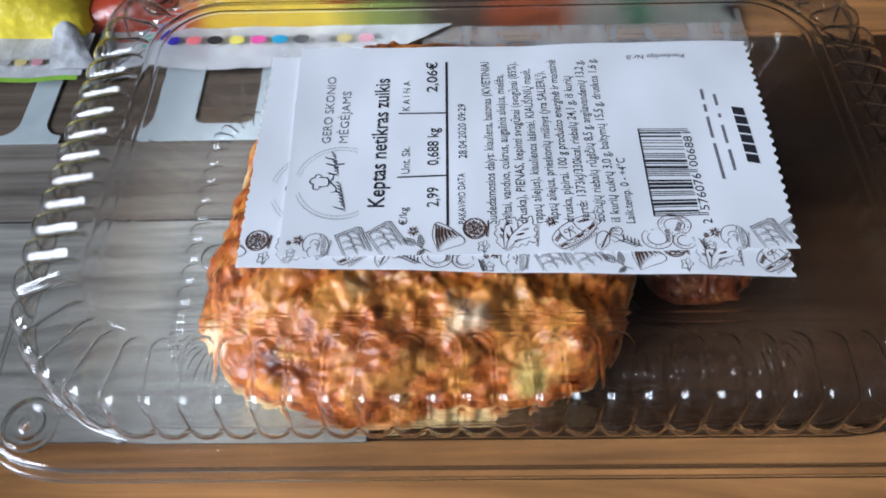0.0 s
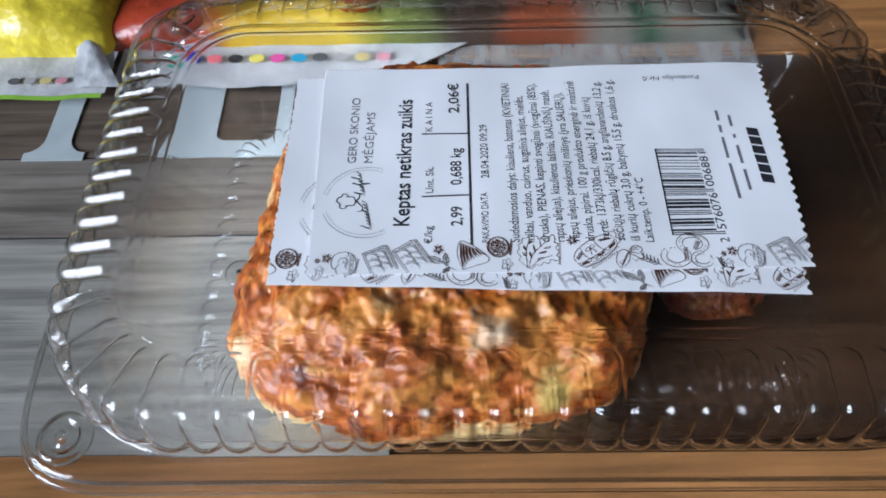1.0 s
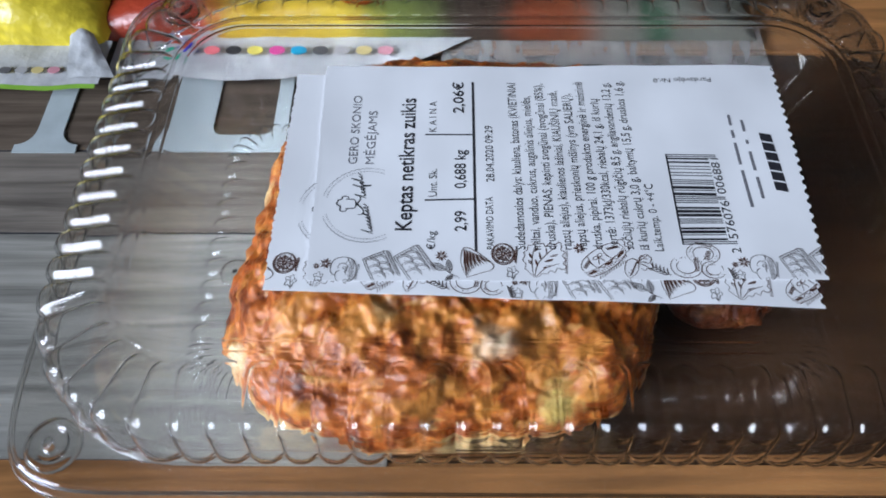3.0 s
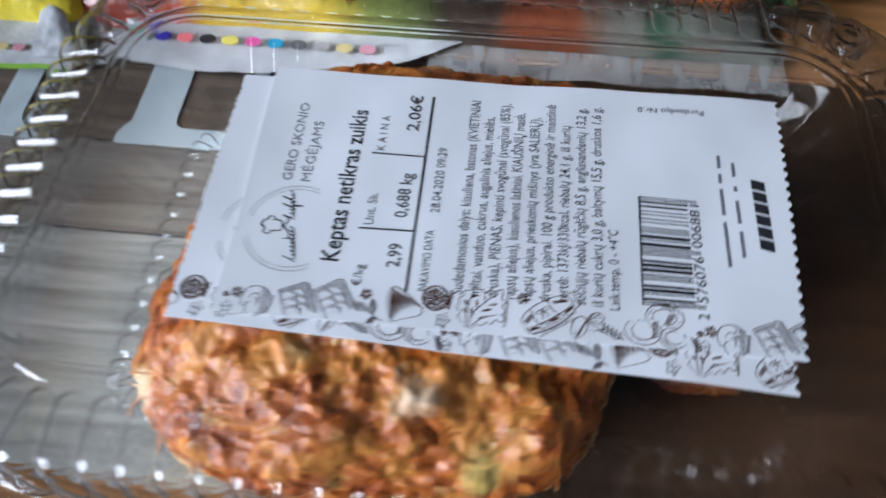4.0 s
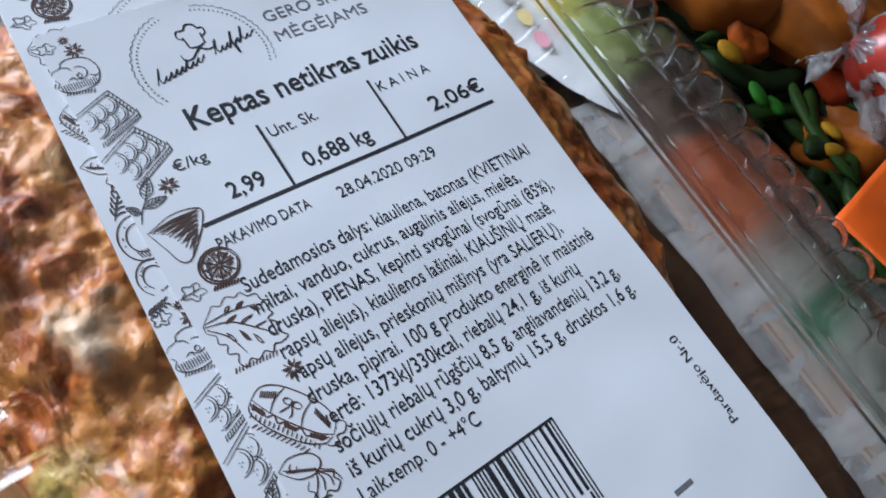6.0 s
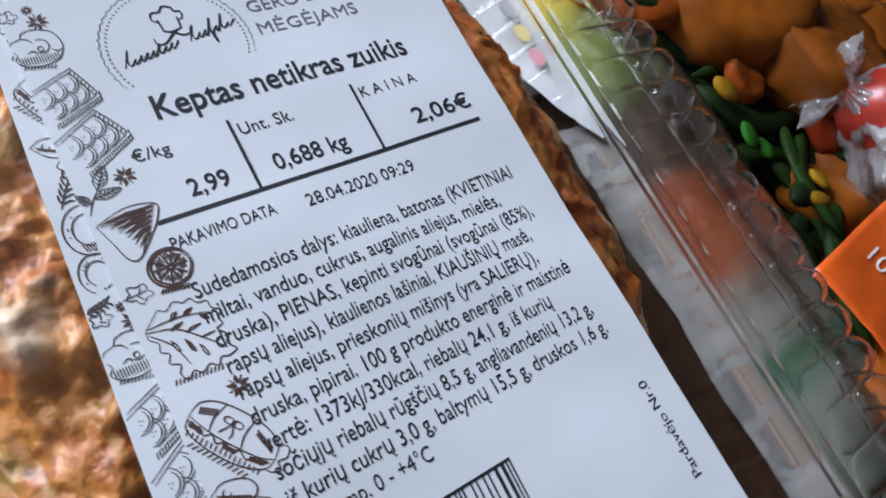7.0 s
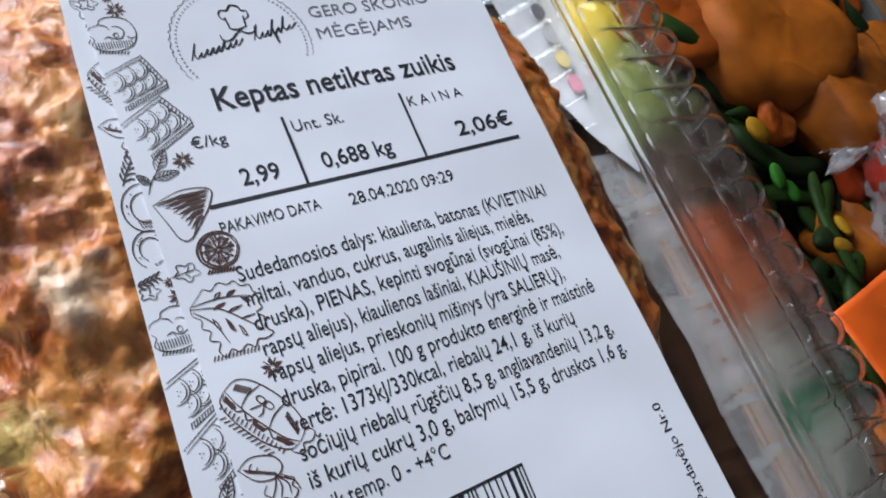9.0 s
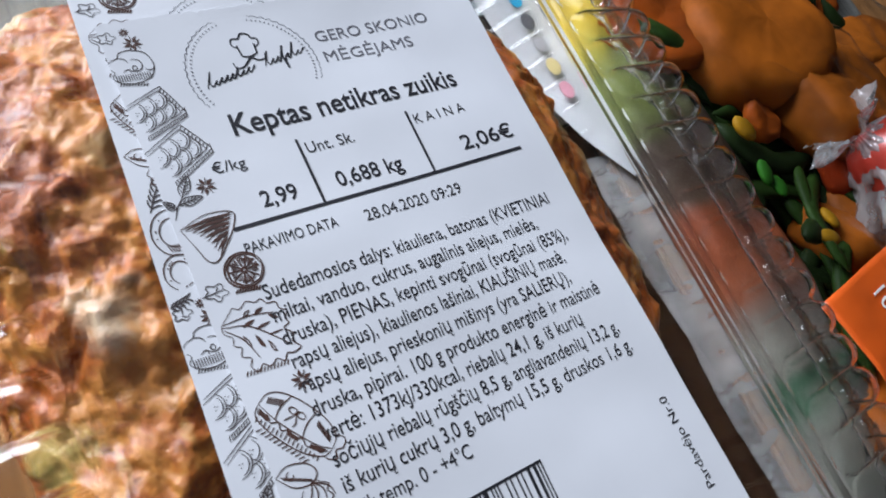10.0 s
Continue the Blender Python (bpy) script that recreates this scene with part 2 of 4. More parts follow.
# ---- room ----
def room():
    x0, x1, y0, y1, z0, z1 = -1.6, 1.9, -1.7, 2.1, -0.75, 1.75
    fl = tagged(part("floor", box(x0 - 0.2, x1 + 0.2, y0 - 0.2, y1 + 0.2, z0 - 0.1, z0), MAT_FLOOR), "brown wooden board floor of the kitchen", "floor", kind="structure")
    ce = tagged(part("ceiling", box(x0 - 0.2, x1 + 0.2, y0 - 0.2, y1 + 0.2, z1, z1 + 0.1), MAT_CEIL), "plain grey painted ceiling", "ceiling", kind="structure")
    tagged(part("wall_east", box(x1, x1 + 0.2, y0 - 0.2, y1 + 0.2, z0, z1), MAT_WALL), "plain brown painted wall", "wall", kind="structure")
    tagged(part("wall_north", box(x0, x1, y1, y1 + 0.2, z0, z1), MAT_WALL), "plain brown painted wall", "wall", kind="structure")
    tagged(part("wall_south", box(x0, x1, y0 - 0.2, y0, z0, z1), MAT_WALL), "plain brown painted wall", "wall", kind="structure")
    a, b, c, d = -1.55, -0.41, 0.39, 1.58
    bm = bmesh.new()
    for q in ((y0 - 0.2, a, z0, z1), (b, y1 + 0.2, z0, z1), (a, b, z0, c), (a, b, d, z1)):
        bmesh.ops.create_cube(bm, size=1, matrix=Matrix.Translation((x0 - 0.1, (q[0] + q[1]) / 2, (q[2] + q[3]) / 2)) @ Matrix.Diagonal((0.2, q[1] - q[0], q[3] - q[2], 1)))
    tagged(part("wall_west", bm, MAT_WALL), "brown painted wall with a window opening", "wall", kind="structure")
    w = tagged(empty("window_1", (x0 - 0.1, (a + b) / 2, c)), "white framed window that lets daylight in", "window", kind="structure")
    hw, hh = (b - a) / 2, d - c
    for q in ((-hw, 0.04 - hw, 0, hh), (hw - 0.04, hw, 0, hh), (0.04 - hw, hw - 0.04, 0, 0.04), (0.04 - hw, hw - 0.04, hh - 0.04, hh)):
        part("window_frame", box(-0.03, 0.03, q[0], q[1], q[2], q[3], 0.004), MAT_FRAME, w)
    part("window_sill", box(-0.06, 0.16, -hw - 0.02, hw + 0.02, -0.03, -0.003, 0.004), MAT_FRAME, w)


room()


# ---- table and printed mat ----
def table():
    t = tagged(empty("table", (0, 0.1, -0.75)), "brown varnished wooden table under the food packs", "table")
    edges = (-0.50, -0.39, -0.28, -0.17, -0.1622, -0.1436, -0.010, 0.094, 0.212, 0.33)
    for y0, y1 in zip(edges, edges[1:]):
        # boards under and before the box take the wood with painted shade
        part("plank", box(-0.62, 0.62, y0, y1 - 0.0008, 0.725, 0.7486, 0.0010), MAT_TABLE_WARM if y0 == -0.1622 or y0 >= -0.010 else MAT_TABLE_SHADED, t)
    for sx in (-1, 1):
        for sy in (-1, 1):
            part("leg", box(sx * 0.55 - 0.03, sx * 0.55 + 0.03, sy * 0.3 - 0.03, sy * 0.3 + 0.03, 0, 0.725, 0.003), MAT_TABLE_SHADED, t)
    for sy in (-1, 1):
        part("apron", box(-0.52, 0.52, sy * 0.3 - 0.01, sy * 0.3 + 0.01, 0.64, 0.725), MAT_TABLE_SHADED, t)


table()


def placemat():
    m = tagged(empty("placemat", (0, 0, 0)), "grey weathered-plank print placemat with pale letters", "placemat")
    part("backing", box(-0.26, -0.020, -0.0465, 0.225, -0.0013, -0.0004), MAT_INK, m)
    for y0, y1, mat in ((-0.0465, 0.0163, MAT_MAT), (0.0170, 0.0460, MAT_MAT_BROWN), (0.0467, 0.0760, MAT_MAT_DARK), (0.0767, 0.130, MAT_MAT_BROWN), (0.1307, 0.225, MAT_MAT)):
        part("plank", box(-0.26, -0.020, y0, y1, -0.0004, 0.0, 0.0001), mat, m)

    def serif(x0, x1, stem0, stem1, y0, y1, lean=0.0):
        # a stem with a bracketed foot, as a flat print a hair thick
        pts = [(x0, y0), (x1, y0), (x1, y0 + 0.003)]
        for i in range(7):
            a = i / 6 * math.pi / 2
            pts.append((stem1 + (x1 - stem1) * (1 - math.sin(a)), y0 + 0.003 + 0.006 * (1 - math.cos(a))))
        pts += [(stem1 + lean, y1), (stem0 + lean, y1)]
        for i in range(7):
            a = (6 - i) / 6 * math.pi / 2
            pts.append((stem0 - (stem0 - x0) * (1 - math.sin(a)), y0 + 0.003 + 0.006 * (1 - math.cos(a))))
        pts.append((x0, y0 + 0.003))
        bm = bmesh.new()
        vs = [bm.verts.new((x, y, 0.0002)) for x, y in pts]
        bm.faces.new(vs)
        r = bmesh.ops.extrude_face_region(bm, geom=bm.faces[:])
        bmesh.ops.translate(bm, verts=[v for v in r["geom"] if isinstance(v, bmesh.types.BMVert)], vec=(0, 0, 0.0005))
        bmesh.ops.recalc_face_normals(bm, faces=bm.faces[:])
        return bm
    part("printed_letter", serif(-0.1400, -0.1205, -0.1345, -0.1262, 0.0452, 0.100), MAT_LETTER, m, "pale grey printed letter")
    part("printed_letter", serif(-0.182, -0.160, -0.177, -0.166, 0.0500, 0.105, 0.012), MAT_LETTER, m, "pale grey printed letter")
    bm = bmesh.new()
    pts = [(-0.0955, 0.0455), (-0.0560, 0.0455), (-0.0560, 0.100), (-0.0605, 0.100)]
    for cx, cy, a0 in ((-0.0640, 0.0555, 0), (-0.0760, 0.0555, -90)):
        for i in range(6):
            a = radians(a0 - 90 * i / 5)
            pts.append((cx + 0.0035 * math.cos(a), cy + 0.0035 * math.sin(a)))
    pts += [(-0.0795, 0.100), (-0.0925, 0.100), (-0.0925, 0.054), (-0.0955, 0.049)]
    face = bm.faces.new([bm.verts.new((x, y, 0.0002)) for x, y in pts])
    r = bmesh.ops.extrude_face_region(bm, geom=[face])
    bmesh.ops.translate(bm, verts=[v for v in r["geom"] if isinstance(v, bmesh.types.BMVert)], vec=(0, 0, 0.0005))
    bmesh.ops.recalc_face_normals(bm, faces=bm.faces[:])
    part("printed_letter", bm, MAT_LETTER, m, "pale grey printed letter with a wide foot")


placemat()


# ---- the clear hinged food box ----
X0, X1, Y0, Y1, RAD = -74.5, 93.0, -35.5, 57.5, 17.0
PITCH = 6.75
PER = 14


def outline():
    """Points round the lid's top edge in mm: place, outward way, and the place within a rib (or None at corners)."""
    out = []
    sides = [((X0 + RAD, Y0), (1, 0), X1 - X0 - 2 * RAD, (0, -1)), ((X1, Y0 + RAD), (0, 1), Y1 - Y0 - 2 * RAD, (1, 0)),
             ((X1 - RAD, Y1), (-1, 0), X1 - X0 - 2 * RAD, (0, 1)), ((X0, Y1 - RAD), (0, -1), Y1 - Y0 - 2 * RAD, (-1, 0))]
    centres = [(X1 - RAD, Y0 + RAD), (X1 - RAD, Y1 - RAD), (X0 + RAD, Y1 - RAD), (X0 + RAD, Y0 + RAD)]
    for s, (at, way, length, out_way) in enumerate(sides):
        ribs = round(length / PITCH)
        per = PER
        for i in range(ribs * per):
            d = (i + 0.5) / (ribs * per) * length
            f = ((i + 0.5) / per) % 1.0
            out.append(((at[0] + way[0] * d, at[1] + way[1] * d), out_way, f, False))
        a0 = math.atan2(out_way[1], out_way[0])
        for i in range(6 * PER):
            a = a0 + math.pi / 2 * (i + 0.5) / (6 * PER)
            w = (math.cos(a), math.sin(a))
            out.append(((centres[s][0] + RAD * w[0], centres[s][1] + RAD * w[1]), w, ((i + 0.5) / PER) % 1.0, True))
    return out


def shell(profile, rib_runs, samples, crisp=0.6, fill=0.965, flat_front=0.0):
    """A ring of wall swept round the outline. profile: (outward mm, height mm) knots; rib_runs: (from, to, height) of the rounded ribs, along the profile's length."""
    ring = outline()
    knots = np.array(profile, float)
    run = np.r_[0, np.cumsum(np.hypot(*np.diff(knots, axis=0).T))]
    ts = np.unique(np.r_[np.linspace(0, run[-1], samples), run])
    ts = ts[np.r_[True, np.diff(ts) > 0.15]]
    vs, n, half = [], len(ring), PITCH / 2
    for s in ts:
        d, z = np.interp(s, run, knots[:, 0]), np.interp(s, run, knots[:, 1])
        e = 0.9
        td = np.interp(s + e, run, knots[:, 0]) - np.interp(s - e, run, knots[:, 0])
        tz = np.interp(s + e, run, knots[:, 1]) - np.interp(s - e, run, knots[:, 1])
        ln = math.hypot(td, tz) or 1
        nd, nz = -tz / ln, td / ln
        if nz < 0:
            nd, nz = -nd, -nz
        for (x, y), (wx, wy), f, corner in ring:
            b, u = 0.0, (f - 0.5) * PITCH
            rise = flat_front * max(0.0, -wy) ** 2 * min(max(0.0, (d - 1.2) / 11.4), 1.0) * min(1.0, max(0.0, (17.2 - d) / 3))
            for rib_from, rib_to, height in rib_runs:
                v = s - min(max(s, rib_from + half), rib_to - half)
                q = 1 - (u * u + v * v) / (half * fill) ** 2
                if q > 0:
                    b = height * q ** crisp
            o = d + b * nd
            if o > 0:
                o *= 1 + 0.48 * max(0.0, wy) ** 2 + 0.04 * max(0.0, -wx) ** 2
            if corner and d > 18.5:
                # the flange's corners are squarer than the rim of the ribs
                k = min(1.0, (d - 18.5) / 3.0)
                p = 5.0
                o += k * (RAD + o) * ((abs(wx) ** p + abs(wy) ** p) ** (-1 / p) - 1)
            vs.append((MM * (x + wx * o), MM * (y + wy * o), MM * (z + rise + b * nz)))
    fs = []
    for j in range(len(ts) - 1):
        for i in range(n):
            k = (i + 1) % n
            fs.append((j * n + i, (j + 1) * n + i, (j + 1) * n + k, j * n + k))
    return vs, fs, n


def button(cx, cy, z, r, h):
    """A round moulded stud with a dished top, as rings turned about its axis, in mm."""
    prof = [(r, 0), (r * 0.97, h * 0.7), (r * 0.85, h), (r * 0.62, h), (r * 0.55, h * 0.55), (r * 0.4, h * 0.45), (r * 0.33, h * 0.8), (0.01, h * 0.8)]
    vs, fs, n = [], [], 32
    for rr, hh in prof:
        for i in range(n):
            a = 2 * math.pi * i / n
            vs.append((MM * (cx + rr * math.cos(a)), MM * (cy + rr * math.sin(a)), MM * (z + hh)))
    for j in range(len(prof) - 1):
        for i in range(n):
            k = (i + 1) % n
            fs.append((j * n + i, j * n + k, (j + 1) * n + k, (j + 1) * n + i))
    return vs, [], fs


def thin_wall(ob, metres):
    thick = ob.modifiers.new("thickness", "SOLIDIFY")
    thick.thickness, thick.offset = metres, -1
    ob.visible_shadow = False


def food_box():
    b = tagged(empty("food_box", (0, 0, 0)), "clear ribbed plastic hinged food box, closed, on the placemat", "food box")
    # lid: flat top, a raised rim line, gently sloping ribs, a steep skirt and the flange
    prof = [(-4.4, 41.5), (-3.2, 41.5), (-2.9, 41.68), (-2.5, 41.68), (-2.2, 41.5), (-1.2, 41.5), (-0.6, 41.75), (0.2, 41.75), (0.8, 41.45), (1.2, 41.35), (12.6, 38.75), (13.6, 38.3), (14.3, 37.4), (17.2, 27.2), (17.9, 26.2), (19.0, 25.8), (22.0, 25.8), (22.7, 25.4), (23.0, 24.6), (23.0, 22.8)]
    vs, fs, n = shell(prof, ((5.7, 30.0, 2.0),), 84, crisp=0.55, flat_front=1.7)
    fs.append(tuple(range(n)))
    lid = part("lid", (vs, [], fs), MAT_PLASTIC, b, "clear ribbed lid with rounded corners", smooth=True)
    thin_wall(lid, 0.0004)
    for cx, cy in ((-85.5, -49.5), (104.0, -49.5), (104.0, 79.0), (-85.5, 79.0)):
        thin_wall(part("press_stud", button(cx, cy, 26.0, 5.7, 2.0), MAT_PLASTIC, lid, "round moulded press stud", smooth=True), 0.0004)
    # tray: a raised floor, a ribbed slope down to a gutter, ribbed walls and the flange
    prof = [(-13.0, 3.5), (-9.4, 3.4), (-8.6, 3.3), (-2.0, 1.15), (-0.8, 1.4), (0.4, 2.8), (12.8, 21.2), (13.8, 22.4), (15.2, 23.0), (23.2, 23.0), (24.2, 22.6), (24.5, 20.8)]
    vs, fs, n = shell(prof, ((3.4, 12.0, 1.5), (14.0, 34.5, 0.25)), 72, crisp=0.55, fill=0.95)
    fs.append(tuple(range(n)))
    tray = part("tray", (vs, [], fs), MAT_TRAY, b, "clear ribbed tray with a raised floor", smooth=True)
    thin_wall(tray, 0.0003)
    for cx, cy in ((-63, 2), (85, 46)):
        thin_wall(part("moulded_mark", button(cx, cy, 3.5, 4.2, 0.7), MAT_TRAY, tray, smooth=True), 0.0003)
    return b


food_box()


# ---- the baked loaf in two pieces ----
def loaf(name, cx, cy, ax, ay, top, seed, label, mat, power=3.0, slant=0.0, fall=0.0, knobs=()):
    off = Vector((seed * 31, seed * 17, seed * 10))

    def f(u, v):
        a = 2 * math.pi * u
        c, s = math.cos(a), math.sin(a)
        r = (abs(c) ** power + abs(s) ** power) ** (-1 / power)
        e = v * math.pi * 0.62
        rad, h = math.sin(min(e, math.pi * 0.5)) if e < math.pi / 2 else 1 - 0.30 * (e - math.pi / 2) ** 1.3, math.cos(e)
        rad = rad ** 0.75 if rad > 0 else 0
        zlow = math.cos(math.pi * 0.62)
        z = ((h - zlow) / (1 - zlow)) ** 0.72
        x, y = r * c * rad * ax + slant * r * s * rad * ay, r * s * rad * ay
        z *= 1 - fall * min(1.0, max(0.0, y / ay + 0.05)) ** 1.3
        q = Vector((x, y, z * top))
        w = q + off + 1.6 * Vector((noise.noise(q / 7 + off), noise.noise(q / 7 - off), noise.noise(q / 7 + 2 * off)))
        lump = noise.noise((q + off) / 26) * 2.6 + noise.noise(w / 11) * 1.3 + noise.noise(w / 5.6 + off) * 1.3 + 1.1 * (0.5 - abs(noise.noise(w / 4.2 - off))) + noise.noise(w / 2.6) * 0.95 + noise.noise(w / 1.2) * 0.5
        lump *= min(1.0, z * 1.3 + 0.25)
        for kx, ky, kz, kr, kh in knobs:
            lump += kh * math.exp(-((x - kx) ** 2 + (y - ky) ** 2 + (z * top - kz) ** 2) / (kr * kr))
        way = Vector((x / ax ** 2, y / ay ** 2, max(0.0, z * top - 9) / 620)).normalized()
        q = q + way * lump
        return q.x * MM, q.y * MM, max(0.0, min(q.z, 36.8)) * MM
    ob = part(name, grid_mesh(380, 180, f, wrap_u=True), mat, None, smooth=True)
    ob.location = (cx * MM, cy * MM, 3.6 * MM)
    return tagged(ob, label, "meat loaf", "baked loaf pieces")


loaf("baked_loaf", -2.6, 9, 51, 56, 34.0, 1.0, "golden brown baked loaf with cheese patches inside the box", MAT_LOAF, power=3.3, slant=0.14, fall=0.12,
     knobs=((7, -40, 34, 6, 2.2), (20, -50, 24, 7, 1.8), (-13, -49, 22, 11, 4.2), (-30, -48, 22, 9, 2.0), (32, -44, 24, 9, 2.2), (-24, -36, 33, 8, 1.8)))
# smaller piece, its crust coloured as if shaded by label and larger loaf
loaf("baked_loaf", 64, 22, 17, 38, 17, 4.0, "dark red-brown loaf piece beside the larger one", MAT_LOAF_SHADED)

# ---- labels ----
def wave(x, y):
    """The soft waves of the label paper, in mm above its plane."""
    h = 0.36 * math.sin(x * 0.09 + 0.4) * math.sin(y * 0.07 + 1.0)
    h += 0.17 * math.sin(x * 0.21 - y * 0.13) + 0.10 * noise.noise(Vector((x / 9, y / 13, 3.0)))
    return h


def quad(c, u, v):
    (ax, ay), (bx, by), (cx, cy), (dx, dy) = c
    return (ax * (1 - u) * (1 - v) + bx * u * (1 - v) + cx * u * v + dx * (1 - u) * v, ay * (1 - u) * (1 - v) + by * u * (1 - v) + cy * u * v + dy * (1 - u) * v)


def label_sheet(name, corners, lift, curl, seed):
    nu, nv = 112, 97
    rnd = random.Random(seed)
    torn = [rnd.uniform(-0.25, 0.25) for _ in range(nv)]

    def f(i, j):
        u, v = i / (nu - 1), j / (nv - 1)
        x, y = quad(corners, u, v)
        if i == nu - 1:
            x += 0.34 if j % 4 < 2 else -0.34
        if i == 0:
            x += torn[j]
        z = wave(x, y) + lift
        z += curl * math.exp(-u * 22)
        return x * MM, y * MM, ZL + z * MM
    top = [f(i, j) for j in range(nv) for i in range(nu)]
    vs = top + [(x, y, z - 0.00009) for x, y, z in top]
    fs, m = [], len(top)
    for j in range(nv - 1):
        for i in range(nu - 1):
            a, b, c, d = j * nu + i, j * nu + i + 1, (j + 1) * nu + i + 1, (j + 1) * nu + i
            fs += [(a, b, c, d), (a + m, d + m, c + m, b + m)]
    rim = [i for i in range(nu)] + [j * nu + nu - 1 for j in range(1, nv)] + [(nv - 1) * nu + i for i in range(nu - 2, -1, -1)] + [j * nu for j in range(nv - 2, 0, -1)]
    for a, b in zip(rim, rim[1:] + rim[:1]):
        fs.append((a, a + m, b + m, b))
    return part(name, (vs, [], fs), MAT_PAPER)


BACK = tagged(label_sheet("under_label", [(-43.2, -22.0), (69.3, -25.5), (71.5, 34.0), (-42.6, 37.2)], 0.0, 0.15, 5), "white price label sheet under another label on the lid", "label", "labels on the lid")
FRONT = tagged(label_sheet("price_label", [(-34.4, -20.1), (71.6, -19.2), (74.0, 40.0), (-35.6, 39.3)], 0.35, 0.30, 8), "white printed price label stuck on the box lid", "label", "labels on the lid")
INK_LIFT = {FRONT: 0.35 + 0.07, BACK: 0.0 + 0.07}


def on_paper(sheet, x, y):
    z = wave(x, y) + INK_LIFT[sheet]
    if sheet is FRONT:
        z += 0.30 * math.exp(-(x + 35.6) / 108 * 22)
    else:
        z += 0.15 * math.exp(-(x + 43.2) / 113 * 22)
    return (x * MM, y * MM, ZL + z * MM)


def print_mesh(name, sheet, verts, faces, mat, label=""):
    return part(name, ([on_paper(sheet, x, y) for x, y in verts], [], faces), mat, sheet, label)


def words(text, base, y0, y1, high, mat=MAT_INK, bold=0.0, turned=False):
    """A line of print that runs along +y from y0 to y1 with its foot at x = base (turned: along -x, its foot at y = base)."""
    cu = bpy.data.curves.new("print", "FONT")
    cu.body, cu.resolution_u, cu.offset = text, 3, bold
    ob = new("print", cu)
    me = bpy.data.meshes.new_from_object(ob.evaluated_get(bpy.context.evaluated_depsgraph_get()))
    co = np.array([v.co[:2] for v in me.vertices])
    faces = [tuple(p.vertices) for p in me.polygons]
    bpy.data.objects.remove(ob)
    bpy.data.curves.remove(cu)
    bpy.data.meshes.remove(me)
    lo, hi = co.min(0), co.max(0)
    # tails under the letters that carry one
    for i, ch in enumerate(text):
        if ch in "ųŲįąę":
            wide = [0.0, 0.0]
            for k in (0, 1):
                cu = bpy.data.curves.new("print", "FONT")
                cu.body, cu.offset = text[:i] + ("u" if ch in "ųį" else "U") * k + "|", bold
                ob = new("print", cu)
                me = bpy.data.meshes.new_from_object(ob.evaluated_get(bpy.context.evaluated_depsgraph_get()))
                wide[k] = max(v.co[0] for v in me.vertices)
                bpy.data.objects.remove(ob)
                bpy.data.curves.remove(cu)
                bpy.data.meshes.remove(me)
            x = wide[0] + (wide[1] - wide[0]) * (0.62 if ch == "ų" else 0.5) - 0.08
            b0 = len(co)
            co = np.vstack([co, [(x, 0.0), (x + 0.07, 0.0), (x - 0.01, -0.09), (x - 0.07, -0.09), (x + 0.02, -0.15), (x + 0.0, -0.20), (x + 0.10, -0.15), (x + 0.10, -0.20)]])
            faces += [(b0, b0 + 1, b0 + 2, b0 + 3), (b0 + 3, b0 + 2, b0 + 4, b0 + 5), (b0 + 5, b0 + 4, b0 + 6, b0 + 7)]
    a = (co[:, 0] - lo[0]) / (hi[0] - lo[0])
    up = co[:, 1] / 0.7 * high
    if turned:
        pts = [(y0 + t * (y1 - y0), base - u) for t, u in zip(a, up)]
    else:
        pts = [(base - u, y0 + t * (y1 - y0)) for t, u in zip(a, up)]
    return tagged(print_mesh("printed_line", FRONT, pts, faces, mat), kind="stuff")


def bar(sheet, x0, x1, y0, y1, mat=MAT_INK, name="printed_rule"):
    n = max(2, int(abs(y1 - y0) / 3) + 1)
    vs = [(x, y0 + (y1 - y0) * j / n) for j in range(n + 1) for x in (x0, x1)]
    fs = [(2 * j, 2 * j + 1, 2 * j + 3, 2 * j + 2) for j in range(n)]
    return print_mesh(name, sheet, vs, fs, mat)


words("GERO SKONIO", -26.3, 9.8, 29.8, 2.0, MAT_INKGREY)
words("MĖGĖJAMS", -22.4, 9.8, 25.3, 2.0, MAT_INKGREY)
words("Keptas netikras zuikis", -13.4, -7.8, 29.2, 3.5, bold=0.014)
words("€/kg", -8.3, -12.6, -8.0, 1.7)
words("Unt. Sk.", -8.1, 0.9, 8.3, 1.8)
words("K A I N A", -8.4, 18.8, 28.0, 1.7)
words("2,99", -1.7, -8.1, -3.0, 2.5, bold=0.01)
words("0,688 kg", -1.7, 3.0, 13.6, 2.5, bold=0.01)
words("2,06€", -2.0, 24.4, 34.1, 2.5, bold=0.01)
bar(FRONT, 0.0, 0.55, -13.0, 34.1)
bar(FRONT, -10.7, 0.0, -0.2, 0.2)
bar(FRONT, -10.9, 0.0, 17.8, 18.2)
words("PAKAVIMO DATA", 4.1, -12.6, 0.4, 1.6)
words("28.04.2020 09:29", 4.6, 4.5, 20.6, 1.8)
